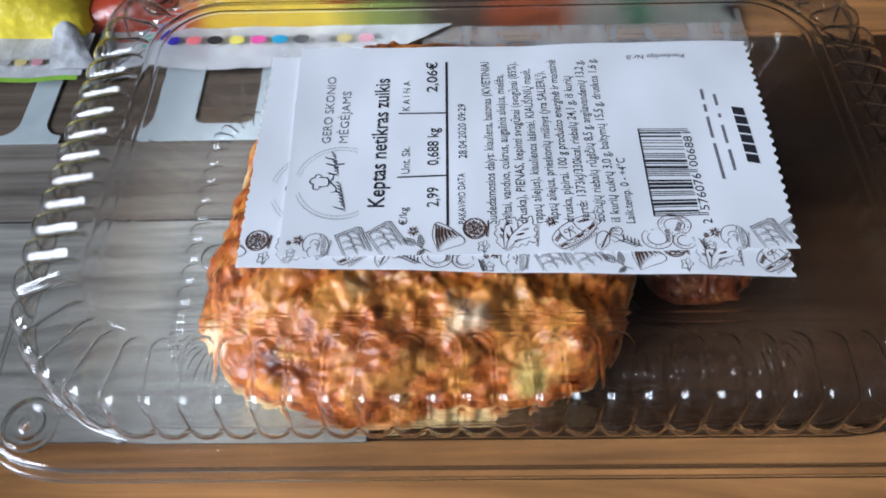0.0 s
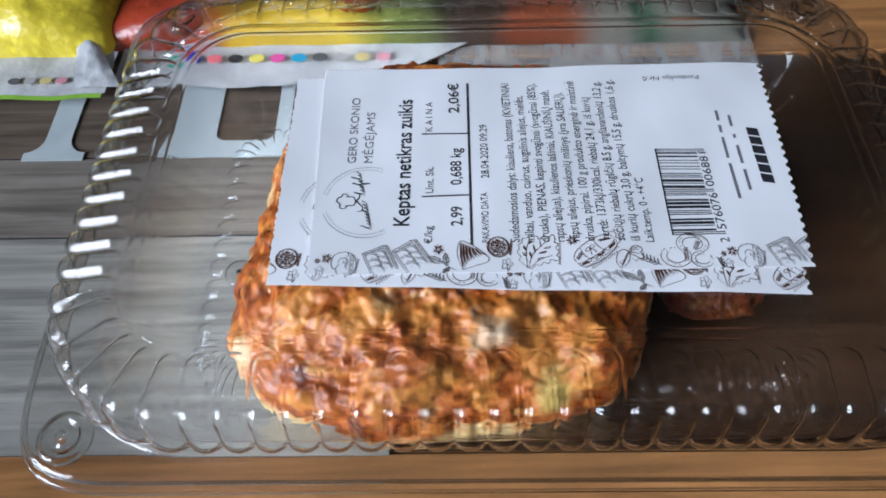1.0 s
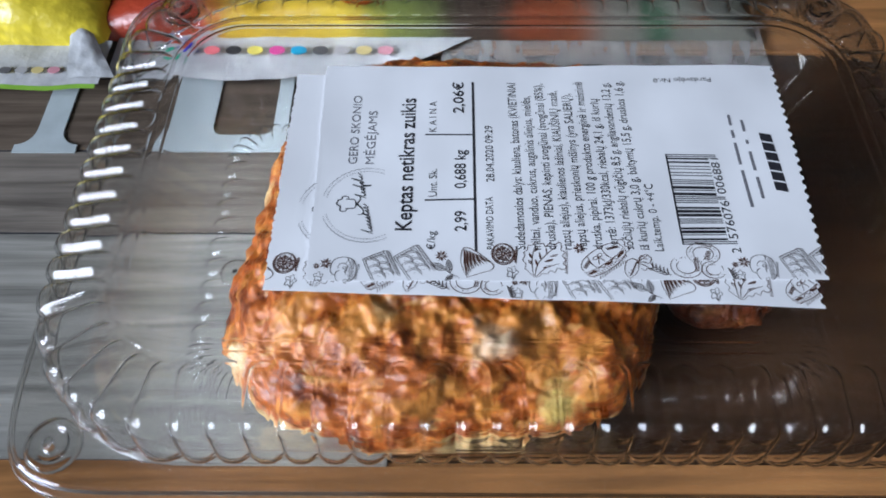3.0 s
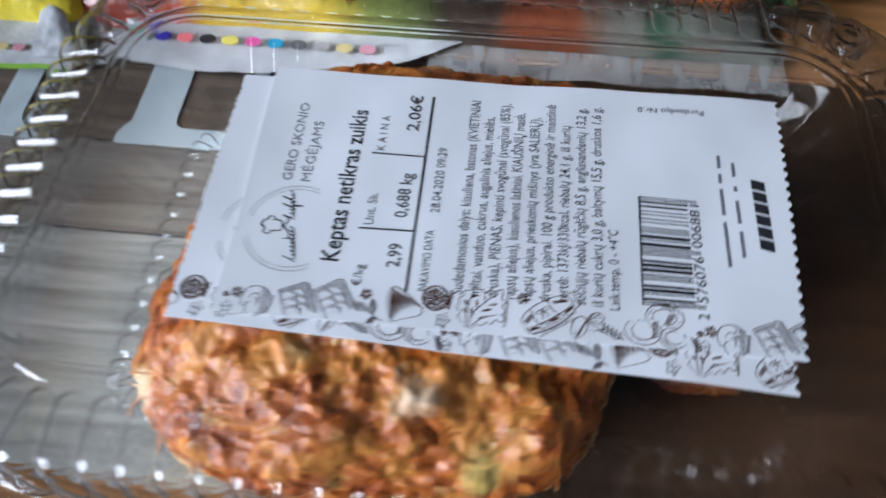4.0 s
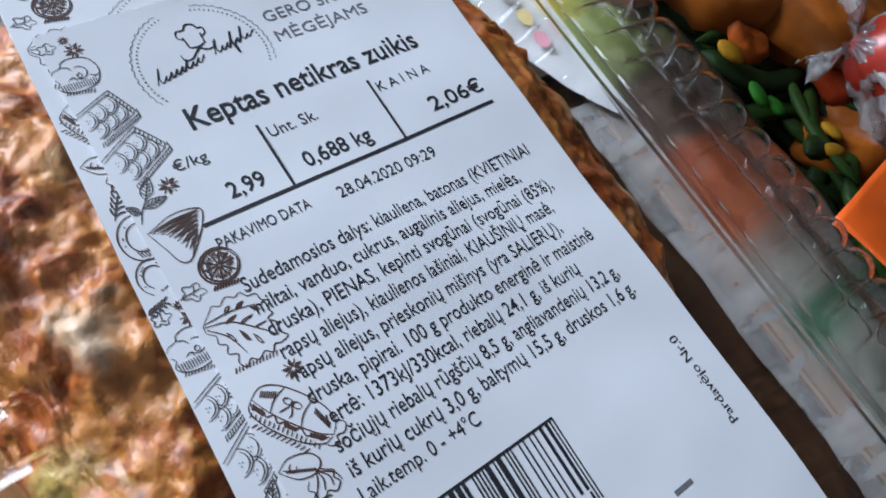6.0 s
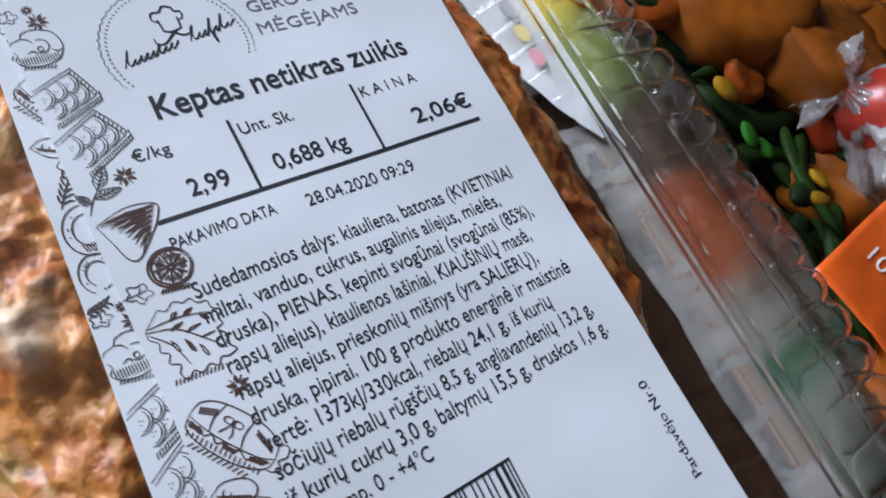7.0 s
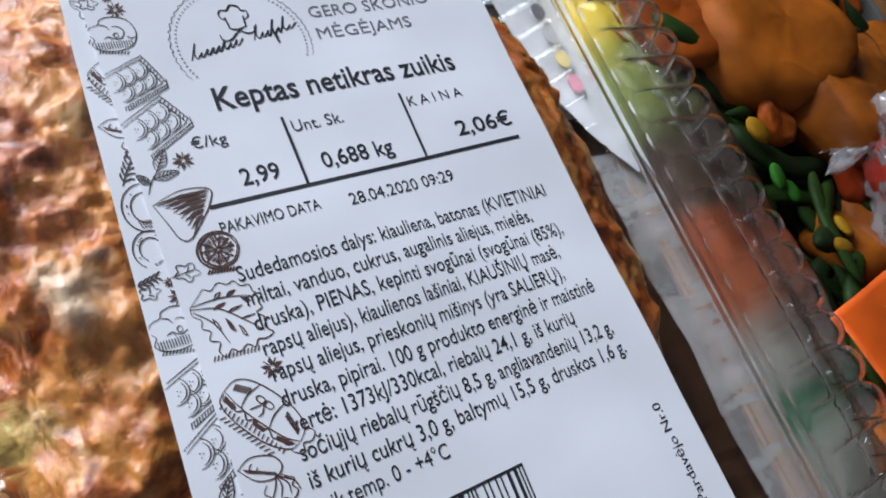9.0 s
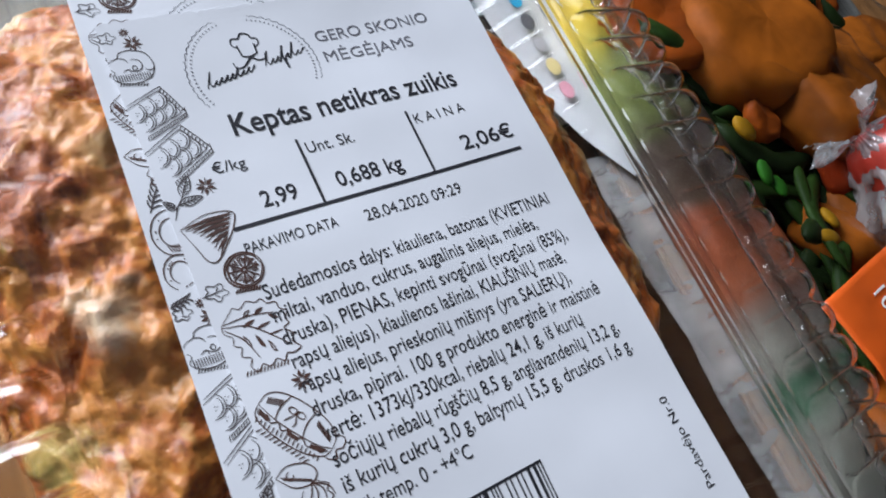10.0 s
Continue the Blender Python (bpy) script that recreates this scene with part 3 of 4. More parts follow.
BODY = ["Sudedamosios dalys: kiauliena, batonas (KVIETINIAI", "miltai, vanduo, cukrus, augalinis aliejus, mielės,", "druska), PIENAS, kepinti svogūnai (svogūnai (85%),",
        "rapsų aliejus), kiaulienos lašiniai, KIAUŠINIŲ masė,", "rapsų aliejus, prieskonių mišinys (yra SALIERŲ),", "druska, pipirai. 100 g produkto energinė ir maistinė",
        "vertė: 1373kJ/330kcal, riebalų 24,1 g, iš kurių", "sočiųjų riebalų rūgščių 8,5 g, angliavandenių 13,2 g,", "iš kurių cukrų 3,0 g, baltymų 15,5 g, druskos 1,6 g."]
ENDS = [34.1, 29.9, 33.9, 31.4, 30.4, 34.2, 28.8, 33.9, 34.5]
for k, (line, end) in enumerate(zip(BODY, ENDS)):
    words(line, 10.6 + 3.22 * k, -12.5, end, 2.05, bold=0.003)
words("Laik.temp. 0 - +4°C", 39.4, -12.8, 4.2, 1.9)
words("Pardavėjo Nr.0", 35.6, 58.0, 44.2, 1.4, turned=True)


def barcode(digits, y0, y1, x0, x1):
    left = ["0001101", "0011001", "0010011", "0111101", "0100011", "0110001", "0101111", "0111011", "0110111", "0001011"]
    order = ["LLLLLL", "LLGLGG", "LLGGLG", "LLGGGL", "LGLLGG", "LGGLLG", "LGGGLL", "LGLGLG", "LGLGGL", "LGGLGL"][int(digits[0])]
    bits = "101"
    for ch, kind in zip(digits[1:7], order):
        code = left[int(ch)]
        bits += code if kind == "L" else "".join("1" if b == "0" else "0" for b in code)[::-1]
    bits += "01010"
    for ch in digits[7:]:
        bits += "".join("1" if b == "0" else "0" for b in left[int(ch)])
    bits += "101"
    w, k = (y1 - y0) / 95, 0
    while k < 95:
        if bits[k] == "1":
            e = k
            while e < 95 and bits[e] == "1":
                e += 1
            guard = k < 3 or k > 91 or 45 <= k < 50
            bar(FRONT, x0, x1 + (1.8 if guard else 0), y0 + k * w, y0 + e * w - 0.02, name="barcode_bar")
            k = e
        k += 1
    bar(FRONT, x0 - 0.35, x0, y0, y1)


barcode("2576076006881", -11.1, 12.6, 43.9, 53.2)
words("2", 55.3, -13.2, -12.0, 1.9)
words("576076", 55.4, -9.8, 0.0, 1.9)
words("006881", 55.4, 1.9, 11.6, 1.9)
# the seller's name and address as plain bars, and the shop's mark as plain black blocks
for x0, runs in ((59.6, ((-1.8, 8.2), (9.8, 16.0), (17.4, 19.6), (21.0, 24.1))), (62.4, ((0.4, 6.2), (8.0, 13.4), (15.6, 16.8), (19.2, 22.6)))):
    for y0, y1 in runs:
        bar(FRONT, x0 + 0.2, x0 + 0.85, y0, y1, MAT_INKGREY, "printed_bar")
for k in range(6):
    y = 1.9 + 2.78 * k
    print_mesh("printed_block", FRONT, [(68.7, y), (68.7, y + 2.35), (66.1, y + 3.0), (66.1, y + 0.65)], [(0, 1, 2, 3)], MAT_INK)


FOOT = {FRONT: (-19.95, 0.0085, -35.0, 72.5), BACK: (-23.2, -0.031, -43.0, 70.5)}


def strokes(sheet, lines, width, mat=MAT_BROWNINK, fills=(), name="printed_drawing"):
    """Line drawing on the paper: ribbons along polylines, and filled outlines, cut off at the sheet's edges."""
    y0, slope, x0, x1 = FOOT[sheet]
    inside = lambda q: q[1] > y0 + slope * q[0] and x0 < q[0] < x1  # noqa: E731
    vs, fs = [], []
    for line in lines:
        p = [Vector(q) for q in line]
        b = len(vs)
        for i, q in enumerate(p):
            d = (p[min(i + 1, len(p) - 1)] - p[max(i - 1, 0)])
            d = d.normalized() if d.length else Vector((1, 0))
            w = Vector((-d.y, d.x)) * width * (0.45 + 0.55 * math.sin(math.pi * (i + 0.5) / len(p))) / 2
            vs += [tuple(q + w), tuple(q - w)]
        fs += [(b + 2 * i, b + 2 * i + 1, b + 2 * i + 3, b + 2 * i + 2) for i in range(len(p) - 1) if inside(p[i]) and inside(p[i + 1])]
    for fill in fills:
        if all(inside(q) for q in fill):
            b = len(vs)
            vs += [tuple(q) for q in fill]
            fs.append(tuple(range(b, len(vs))))
    if fs:
        return tagged(print_mesh(name, sheet, vs, fs, mat), kind="stuff")


# the motifs are drawn upright: a runs along the text, b down the label
def ring_line(ca, cb, ra, rb, a0=0, a1=360, n=24, wob=0.0, lobes=0, phase=0.0):
    out = []
    for i in range(n + 1):
        a = radians(a0 + (a1 - a0) * i / n)
        k = 1 + wob * math.cos(lobes * a + phase)
        out.append((ca + ra * k * math.cos(a), cb + rb * k * math.sin(a)))
    return out


def smooth_line(points, per=6):
    """A soft curve through a few points."""
    p = [Vector(q) for q in points]
    p = [2 * p[0] - p[1]] + p + [2 * p[-1] - p[-2]]
    out = []
    for i in range(1, len(p) - 2):
        for k in range(per):
            t = k / per
            q = 0.5 * (2 * p[i] + (p[i + 1] - p[i - 1]) * t + (2 * p[i - 1] - 5 * p[i] + 4 * p[i + 1] - p[i + 2]) * t * t + (3 * p[i] - p[i - 1] - 3 * p[i + 1] + p[i + 2]) * t ** 3)
            out.append(tuple(q))
    return out + [tuple(p[-2])]


def place(lines, x, y, deg=0.0, size=1.0):
    c, s = size * math.cos(radians(deg)), size * math.sin(radians(deg))
    return [[(x + s * a + c * b, y + c * a - s * b) for a, b in line] for line in lines]


def hatch(a0, b0, a1, b1, n, da, db):
    return [[(a0 + (a1 - a0) * k / n, b0 + (b1 - b0) * k / n), (a0 + (a1 - a0) * k / n + da, b0 + (b1 - b0) * k / n + db)] for k in range(n + 1)]


def lemon_slice(sheet, x, y):
    rnd = random.Random(3)
    ls = [ring_line(0, 0, 2.45, 2.4, n=36), ring_line(0.08, 0, 2.15, 2.12, n=36, wob=0.02, lobes=7)]
    fills = []
    for k in range(10):
        a = k * 0.628 + rnd.uniform(-0.1, 0.1)
        ls.append([(0.15 * math.cos(a), 0.15 * math.sin(a)), (1.95 * math.cos(a), 1.95 * math.sin(a))])
        for d in (0.16, 0.32, 0.46):
            r0, r1 = rnd.uniform(0.5, 0.9), rnd.uniform(1.5, 1.9)
            fills.append([(r0 * math.cos(a + d), r0 * math.sin(a + d)), (r1 * math.cos(a + d - 0.06), r1 * math.sin(a + d - 0.06)), (r1 * math.cos(a + d + 0.07), r1 * math.sin(a + d + 0.07))])
    ls += hatch(-1.6, 2.2, 1.2, 2.6, 8, -0.4, 0.5)
    strokes(sheet, place(ls, x, y), 0.27, fills=place(fills, x, y))


def flower(sheet, x, y, r, deg=0):
    fills, ls = [], []
    for k in range(5):
        a = k * 1.257 + 0.3
        fills.append([(0.1 * r * math.cos(a), 0.1 * r * math.sin(a)), (0.6 * r * math.cos(a - 0.4), 0.6 * r * math.sin(a - 0.4)), (r * math.cos(a), r * math.sin(a)), (0.5 * r * math.cos(a + 0.35), 0.5 * r * math.sin(a + 0.35))])
        ls.append([(0.2 * r * math.cos(a + 0.6), 0.2 * r * math.sin(a + 0.6)), (0.9 * r * math.cos(a + 0.55), 0.9 * r * math.sin(a + 0.55))])
    strokes(sheet, place(ls, x, y, deg), 0.16, fills=place(fills, x, y, deg))


def bun(sheet, x, y):
    ls = [smooth_line([(-2.9, -0.6), (-2.5, -1.6), (-1.4, -2.0), (-1.0, -2.7), (0.4, -3.0), (2.2, -2.3), (2.9, -0.6), (2.6, 0.9), (1.7, 1.9), (0, 2.3), (-1.7, 2.0), (-2.7, 1.1), (-2.3, 0.2), (-2.9, -0.6)]),
          smooth_line([(-1.4, -2.0), (-0.6, -1.7), (-0.2, -1.1)]), ring_line(0.5, -0.5, 0.95, 1.0, -110, 150, 14), ring_line(0.4, -0.1, 0.3, 0.35), smooth_line([(-1.2, 0.3), (-0.5, 0.0), (-0.2, 0.6)]),
          smooth_line([(1.6, 0.2), (2.2, 0.6), (2.7, 0.4)])]
    ls += hatch(-2.3, 0.7, 2.0, 0.8, 14, 0.05, 1.1) + hatch(-1.9, 1.9, 1.3, 2.5, 9, -0.3, 0.5)
    strokes(sheet, place(ls, x, y), 0.15, MAT_INKBROWN)


def food_tray(sheet, x, y, wide, high, deg, rows):
    w, h = wide / 2, high / 2
    rim = lambda k: smooth_line([(-w * k, -h * k), (-w * k * 0.3, -h * k - 0.05), (w * k * 0.85, -h * k), (w * k, -h * k * 0.8), (w * k, h * k * 0.8), (w * k * 0.85, h * k), (0, h * k), (-w * k, h * k)], 4)  # noqa: E731
    ls = [rim(1.0), rim(0.84)]
    for row in range(rows):
        bb = -h * 0.62 + 1.35 * h * (row + 0.25) / rows
        for k in range(3):
            aa = -w * 0.66 + k * w * 0.52
            ls.append(ring_line(aa, bb - 0.1, w * 0.46, h * 1.25 / rows, -38, 125, 14))
            ls.append(ring_line(aa - 0.12, bb - 0.1, w * 0.39, h * 1.02 / rows, -20, 105, 11))
            ls += [[(aa + d, bb + e), (aa + d + 0.12, bb + e + 0.06)] for d, e in ((0.1, 0.0), (0.35, 0.25), (-0.1, 0.45))]
    ls += hatch(-w, h * 1.0, w * 0.95, h * 1.0, 17, -0.3, 0.55) + hatch(w * 0.86, -h * 0.8, w * 0.86, h * 0.8, 7, 0.45, -0.25)
    ls.append([(-w, h + 0.6), (w * 0.9, h + 0.5), (w + 0.3, h * 0.7)])
    strokes(sheet, place(ls, x, y, deg), 0.14, MAT_INKBROWN)


def leaf_twig(sheet, x, y, size=1.0, deg=0):
    ls = [smooth_line([(-1.6, 2.4), (-0.9, 0.9), (0.2, -0.6)])]
    for a0, b0, ln, wd, turn_by in ((0.1, -0.4, 3.4, 0.75, -62), (-0.6, 0.5, 3.2, 0.65, -8), (-1.0, 1.1, 2.0, 0.5, -130)):
        c, s = math.cos(radians(turn_by)), math.sin(radians(turn_by))
        leaf = [smooth_line([(0, 0), (ln * 0.4, -wd), (ln, 0), (ln * 0.45, wd), (0, 0)]), [(0, 0), (ln * 0.92, 0)]]
        leaf += [[(ln * q, 0), (ln * (q + 0.15), sg * wd * 0.7)] for q in (0.2, 0.35, 0.5, 0.65) for sg in (-1, 1)]
        ls += [[(a0 + c * a - s * b, b0 + s * a + c * b) for a, b in line] for line in leaf]
    strokes(sheet, place(ls, x, y, deg, size), 0.15, MAT_INKBROWN)


def croissant(sheet, x, y):
    fills, ls = [], []
    for k in range(6):
        # ridges that fan out from the narrow tip
        t0, t1 = k / 6, (k + 0.55) / 6
        edge = lambda t: (-3.4 + 3.6 * t + 0.5 * math.sin(3.1 * t), -2.0 + 5.6 * t - 0.9 * math.sin(3.1 * t))  # noqa: E731
        tip = lambda t: (3.5 - 1.9 * t, -2.6 + 3.6 * t)  # noqa: E731
        (a0, b0), (a1, b1), (c0, d0), (c1, d1) = edge(t0), edge(t1), tip(t0), tip(t1)
        fills.append([(a0, b0), ((a0 + c0) / 2, (b0 + d0) / 2 - 0.35), (c0, d0), (c1 * 0.8 + a1 * 0.2, d1 * 0.8 + b1 * 0.2), ((a1 + c1) / 2 - 0.3, (b1 + d1) / 2 - 0.15)])
        ls.append(smooth_line([(a1, b1), ((a1 + c1) / 2, (b1 + d1) / 2 - 0.3), (c1, d1)]))
    ls.append(smooth_line([(-3.4, -2.0), (0.2, -3.2), (3.5, -2.6), (3.0, -0.6), (1.6, 1.3), (-0.4, 3.4), (-1.6, 3.0), (-2.4, 0.8), (-3.4, -2.0)]))
    strokes(sheet, place(ls, x, y), 0.18, fills=place(fills, x, y))


def oak_leaf(sheet, x, y, r, deg=0):
    ls = [ring_line(0, 0, r, r * 0.8, n=40, wob=0.22, lobes=5), [(-r * 1.3, r * 0.6), (r * 0.6, -r * 0.3)], [(0, 0.1), (0.1, -r * 0.6)], [(-0.2, 0.2), (r * 0.4, r * 0.5)]]
    strokes(sheet, place(ls, x, y, deg), 0.15, MAT_INKBROWN)


def lettuce(sheet, x, y):
    ls = [smooth_line([(-3.6, -2.6), (-2.2, -3.9), (-1.6, -4.4), (-0.8, -4.0), (0.2, -4.7), (1.2, -4.2), (2.0, -4.4), (2.6, -3.6), (3.6, -3.4), (3.8, -2.4), (4.6, -1.8), (4.0, -1.0), (4.2, -0.2), (3.4, 0.2), (4.2, 1.2), (3.8, 2.2), (4.5, 3.2), (3.4, 3.6), (2.6, 3.4), (2.0, 4.2), (1.2, 3.6), (0.2, 4.2), (-0.6, 3.6), (-1.4, 4.3), (-2.0, 3.4), (-1.6, 2.4), (-2.6, 1.8), (-2.2, 0.8), (-3.0, 0.2), (-2.8, -0.8), (-3.6, -1.6), (-3.6, -2.6)], 4),
          smooth_line([(-3.6, -2.4), (-0.6, -1.6), (2.0, 0.8), (3.6, 2.6)]), smooth_line([(-3.4, -2.7), (0.0, -2.8), (3.0, -2.2)]), smooth_line([(-3.4, -2.0), (-1.6, 0.0), (-0.6, 2.8)])]
    fills = []
    for a, b, da, db in ((-1.2, -1.6, 1.6, -0.5), (0.2, -0.8, 1.9, -0.4), (1.4, 0.4, 1.8, -0.1), (-1.6, -0.6, 0.6, 1.5), (-0.2, -0.2, 0.7, 1.8), (1.0, 1.0, 0.6, 1.6), (0.6, -2.7, 1.3, -0.6), (-0.8, -2.7, 1.0, -0.8), (2.2, -2.2, 1.0, 0.8)):
        ls += [smooth_line([(a, b), (a + da * 0.6, b + db * 0.4), (a + da, b + db)]), smooth_line([(a, b), (a + da * 0.4, b + db * 0.8), (a + da, b + db)])]
        fills.append([(a, b), (a + da * 0.6, b + db * 0.4), (a + da, b + db), (a + da * 0.4, b + db * 0.75)])
    ls += hatch(-2.6, 3.8, 2.4, 4.2, 12, -0.3, 0.6)
    strokes(sheet, place(ls, x, y), 0.17, fills=place(fills[::2], x, y))


def sandwich(sheet, x, y):
    """A filled long roll tied with a ribbon, drawn along its length and turned down to the right."""
    ls = [smooth_line([(-5.2, 0.4), (-5.0, -1.2), (-3.6, -2.2), (-1.0, -2.6), (2.4, -2.4), (4.6, -1.4), (5.2, 0.2)]), smooth_line([(-5.2, 0.4), (-2.5, 0.9), (0.5, 1.0), (3.5, 0.8), (5.2, 0.2)]),
          smooth_line([(-5.2, 0.5), (-4.6, 1.8), (-2.0, 2.5), (2.0, 2.5), (4.6, 1.6), (5.2, 0.4)]), smooth_line([(-2.4, -2.5), (-2.8, -0.6), (-2.5, 0.9)]), smooth_line([(1.2, -2.5), (1.0, -0.6), (1.4, 1.0)]),
          smooth_line([(-5.0, 0.8), (-4.4, 1.4), (-3.6, 0.9), (-2.8, 1.5), (-2.0, 1.0), (-1.2, 1.6), (-0.4, 1.1), (0.6, 1.6), (1.4, 1.1), (2.4, 1.6), (3.2, 1.0), (4.0, 1.4), (4.8, 0.7)]),
          smooth_line([(4.6, -1.4), (5.8, -1.6), (6.2, -0.6), (5.6, 0.2), (6.3, 0.9), (5.4, 1.5), (4.6, 1.5)])]
    # the bow
    ls += [ring_line(-0.7 + 0.55 * sg, -1.1, 0.6, 0.35) for sg in (-1, 1)] + [smooth_line([(-0.7, -0.9), (-1.3, 0.0), (-1.6, 0.5)]), smooth_line([(-0.7, -0.9), (-0.2, 0.0), (-0.3, 0.6)])]
    ls += hatch(-4.6, -1.0, -3.0, -1.6, 7, 0.2, 0.8) + hatch(2.0, -1.7, 4.2, -0.9, 10, 0.2, 0.7) + hatch(-4.4, 1.7, 4.2, 1.8, 15, 0.1, 0.6) + hatch(-3.8, 2.6, 3.4, 2.7, 12, -0.4, 0.6)
    fills = [[(-4.8, 0.7), (-3.0, 1.1), (-3.2, 1.6), (-4.5, 1.3)], [(-0.6, 1.2), (1.2, 1.2), (1.0, 1.7), (-0.4, 1.7)], [(2.6, 1.1), (4.6, 0.7), (4.3, 1.3), (2.8, 1.6)], [(-0.9, -1.3), (-0.5, -1.3), (-0.5, -0.8), (-0.9, -0.8)]]
    strokes(sheet, place(ls, x, y, 55), 0.17, fills=place(fills, x, y, 55))


def radish(sheet, x, y):
    ls = [smooth_line([(-3.0, -1.2), (-1.4, -2.0), (0.8, -1.4), (1.6, 0.0), (0.6, 1.0), (-1.4, 0.6), (-3.0, -1.2)]), ring_line(-1.4, -0.8, 0.4, 0.5, 0, 270, 10)]
    ls += [smooth_line([(0.6, 0.8), (0.2 + 0.7 * k, 2.0), (-0.6 + 1.1 * k, 3.2)]) for k in range(4)]
    ls += [smooth_line([(-0.6, 1.4), (-1.1, 2.2), (-0.6, 2.8), (-1.0, 3.6), (0.2, 3.8), (0.8, 3.4), (1.6, 3.9), (2.4, 3.2), (2.0, 2.4), (2.4, 1.8), (1.6, 1.2), (1.0, 0.7)])]
    ls += hatch(-2.4, -1.1, 0.6, 0.4, 12, 0.3, 0.5)
    strokes(sheet, place(ls, x, y), 0.17)


def pretzel(sheet, x, y):
    ls = []
    for r in (1.0, 0.62):
        ls += [ring_line(-1.6, -2.2, 2.6 * r, 3.2 * r, 40, 320, 26), ring_line(1.5, 1.8, 2.6 * r, 3.4 * r, -130, 170, 26), ring_line(-2.4, 3.2, 2.0 * r, 2.4 * r, 120, 380, 22)]
    rnd = random.Random(5)
    for _ in range(42):
        k, a = rnd.randrange(3), rnd.uniform(0, 6.28)
        ca, cb, ra, rb = ((-1.6, -2.2, 2.1, 2.6), (1.5, 1.8, 2.1, 2.8), (-2.4, 3.2, 1.6, 1.9))[k]
        ls.append([(ca + ra * math.cos(a), cb + rb * math.sin(a)), (ca + ra * math.cos(a) + 0.14, cb + rb * math.sin(a) + 0.14)])
    ls += hatch(-2.8, -0.6, 0.2, -0.4, 10, 0.35, 1.0) + hatch(0.2, 1.6, 2.2, 2.6, 8, -0.3, 1.0) + hatch(2.9, 3.6, 3.9, 0.6, 9, 0.5, 0.2)
    strokes(sheet, place(ls, x, y), 0.18)


def herb(sheet, x, y, size=1.0, deg=0):
    ls = [smooth_line([(-1.4, 1.0), (0.0, 0.1), (1.6, -0.8)])]
    for k in range(5):
        a, b = -1.0 + 0.55 * k, 0.75 - 0.38 * k
        ls += [smooth_line([(a, b), (a + 0.2, b - 0.6), (a + 0.5, b - 1.0)]), smooth_line([(a, b), (a + 0.7, b + 0.2), (a + 1.0, b + 0.5)])]
    strokes(sheet, place(ls, x, y, deg, size), 0.24, MAT_INKBROWN)


def printed_border(sheet, dx, at_y, slope):
    """One repeat of the border, 86 mm long, moved by dx along the label and by at_y across it."""
    y = lambda x, yy: yy + at_y + slope * (x + dx)  # noqa: E731
    put = lambda motif, x, yy, *more: motif(sheet, x + dx, y(x, yy), *more)  # noqa: E731
    put(flower, -30.7, -15.9, 1.35)
    put(flower, -32.6, -16.5, 0.75, 30)
    put(oak_leaf, -32.0, -18.9, 1.0)
    put(bun, -26.7, -17.2)
    put(food_tray, -19.6, -16.6, 6.4, 5.2, -24, 2)
    put(food_tray, -12.7, -15.8, 7.2, 5.4, -32, 2)
    put(flower, -6.9, -14.1, 1.4, 15)
    put(leaf_twig, -5.6, -17.6)
    put(croissant, 0.3, -15.8)
    put(lemon_slice, 5.9, -13.7)
    put(oak_leaf, 7.6, -17.9, 1.25, 20)
    put(lettuce, 14.6, -15.3)
    put(flower, 21.8, -12.4, 1.4, 40)
    put(sandwich, 26.6, -15.0)
    put(radish, 32.6, -16.6)
    put(herb, 38.2, -17.9, 1.2, -30)
    put(pretzel, 45.6, -15.2)
    put(herb, 52.6, -19.0, 0.8, 20)


for shift in (0.0, 86.0):
    printed_border(FRONT, shift, 0.0, 0.0085)
for shift in (-45.3, 40.7):
    printed_border(BACK, shift, -3.2, -0.031)


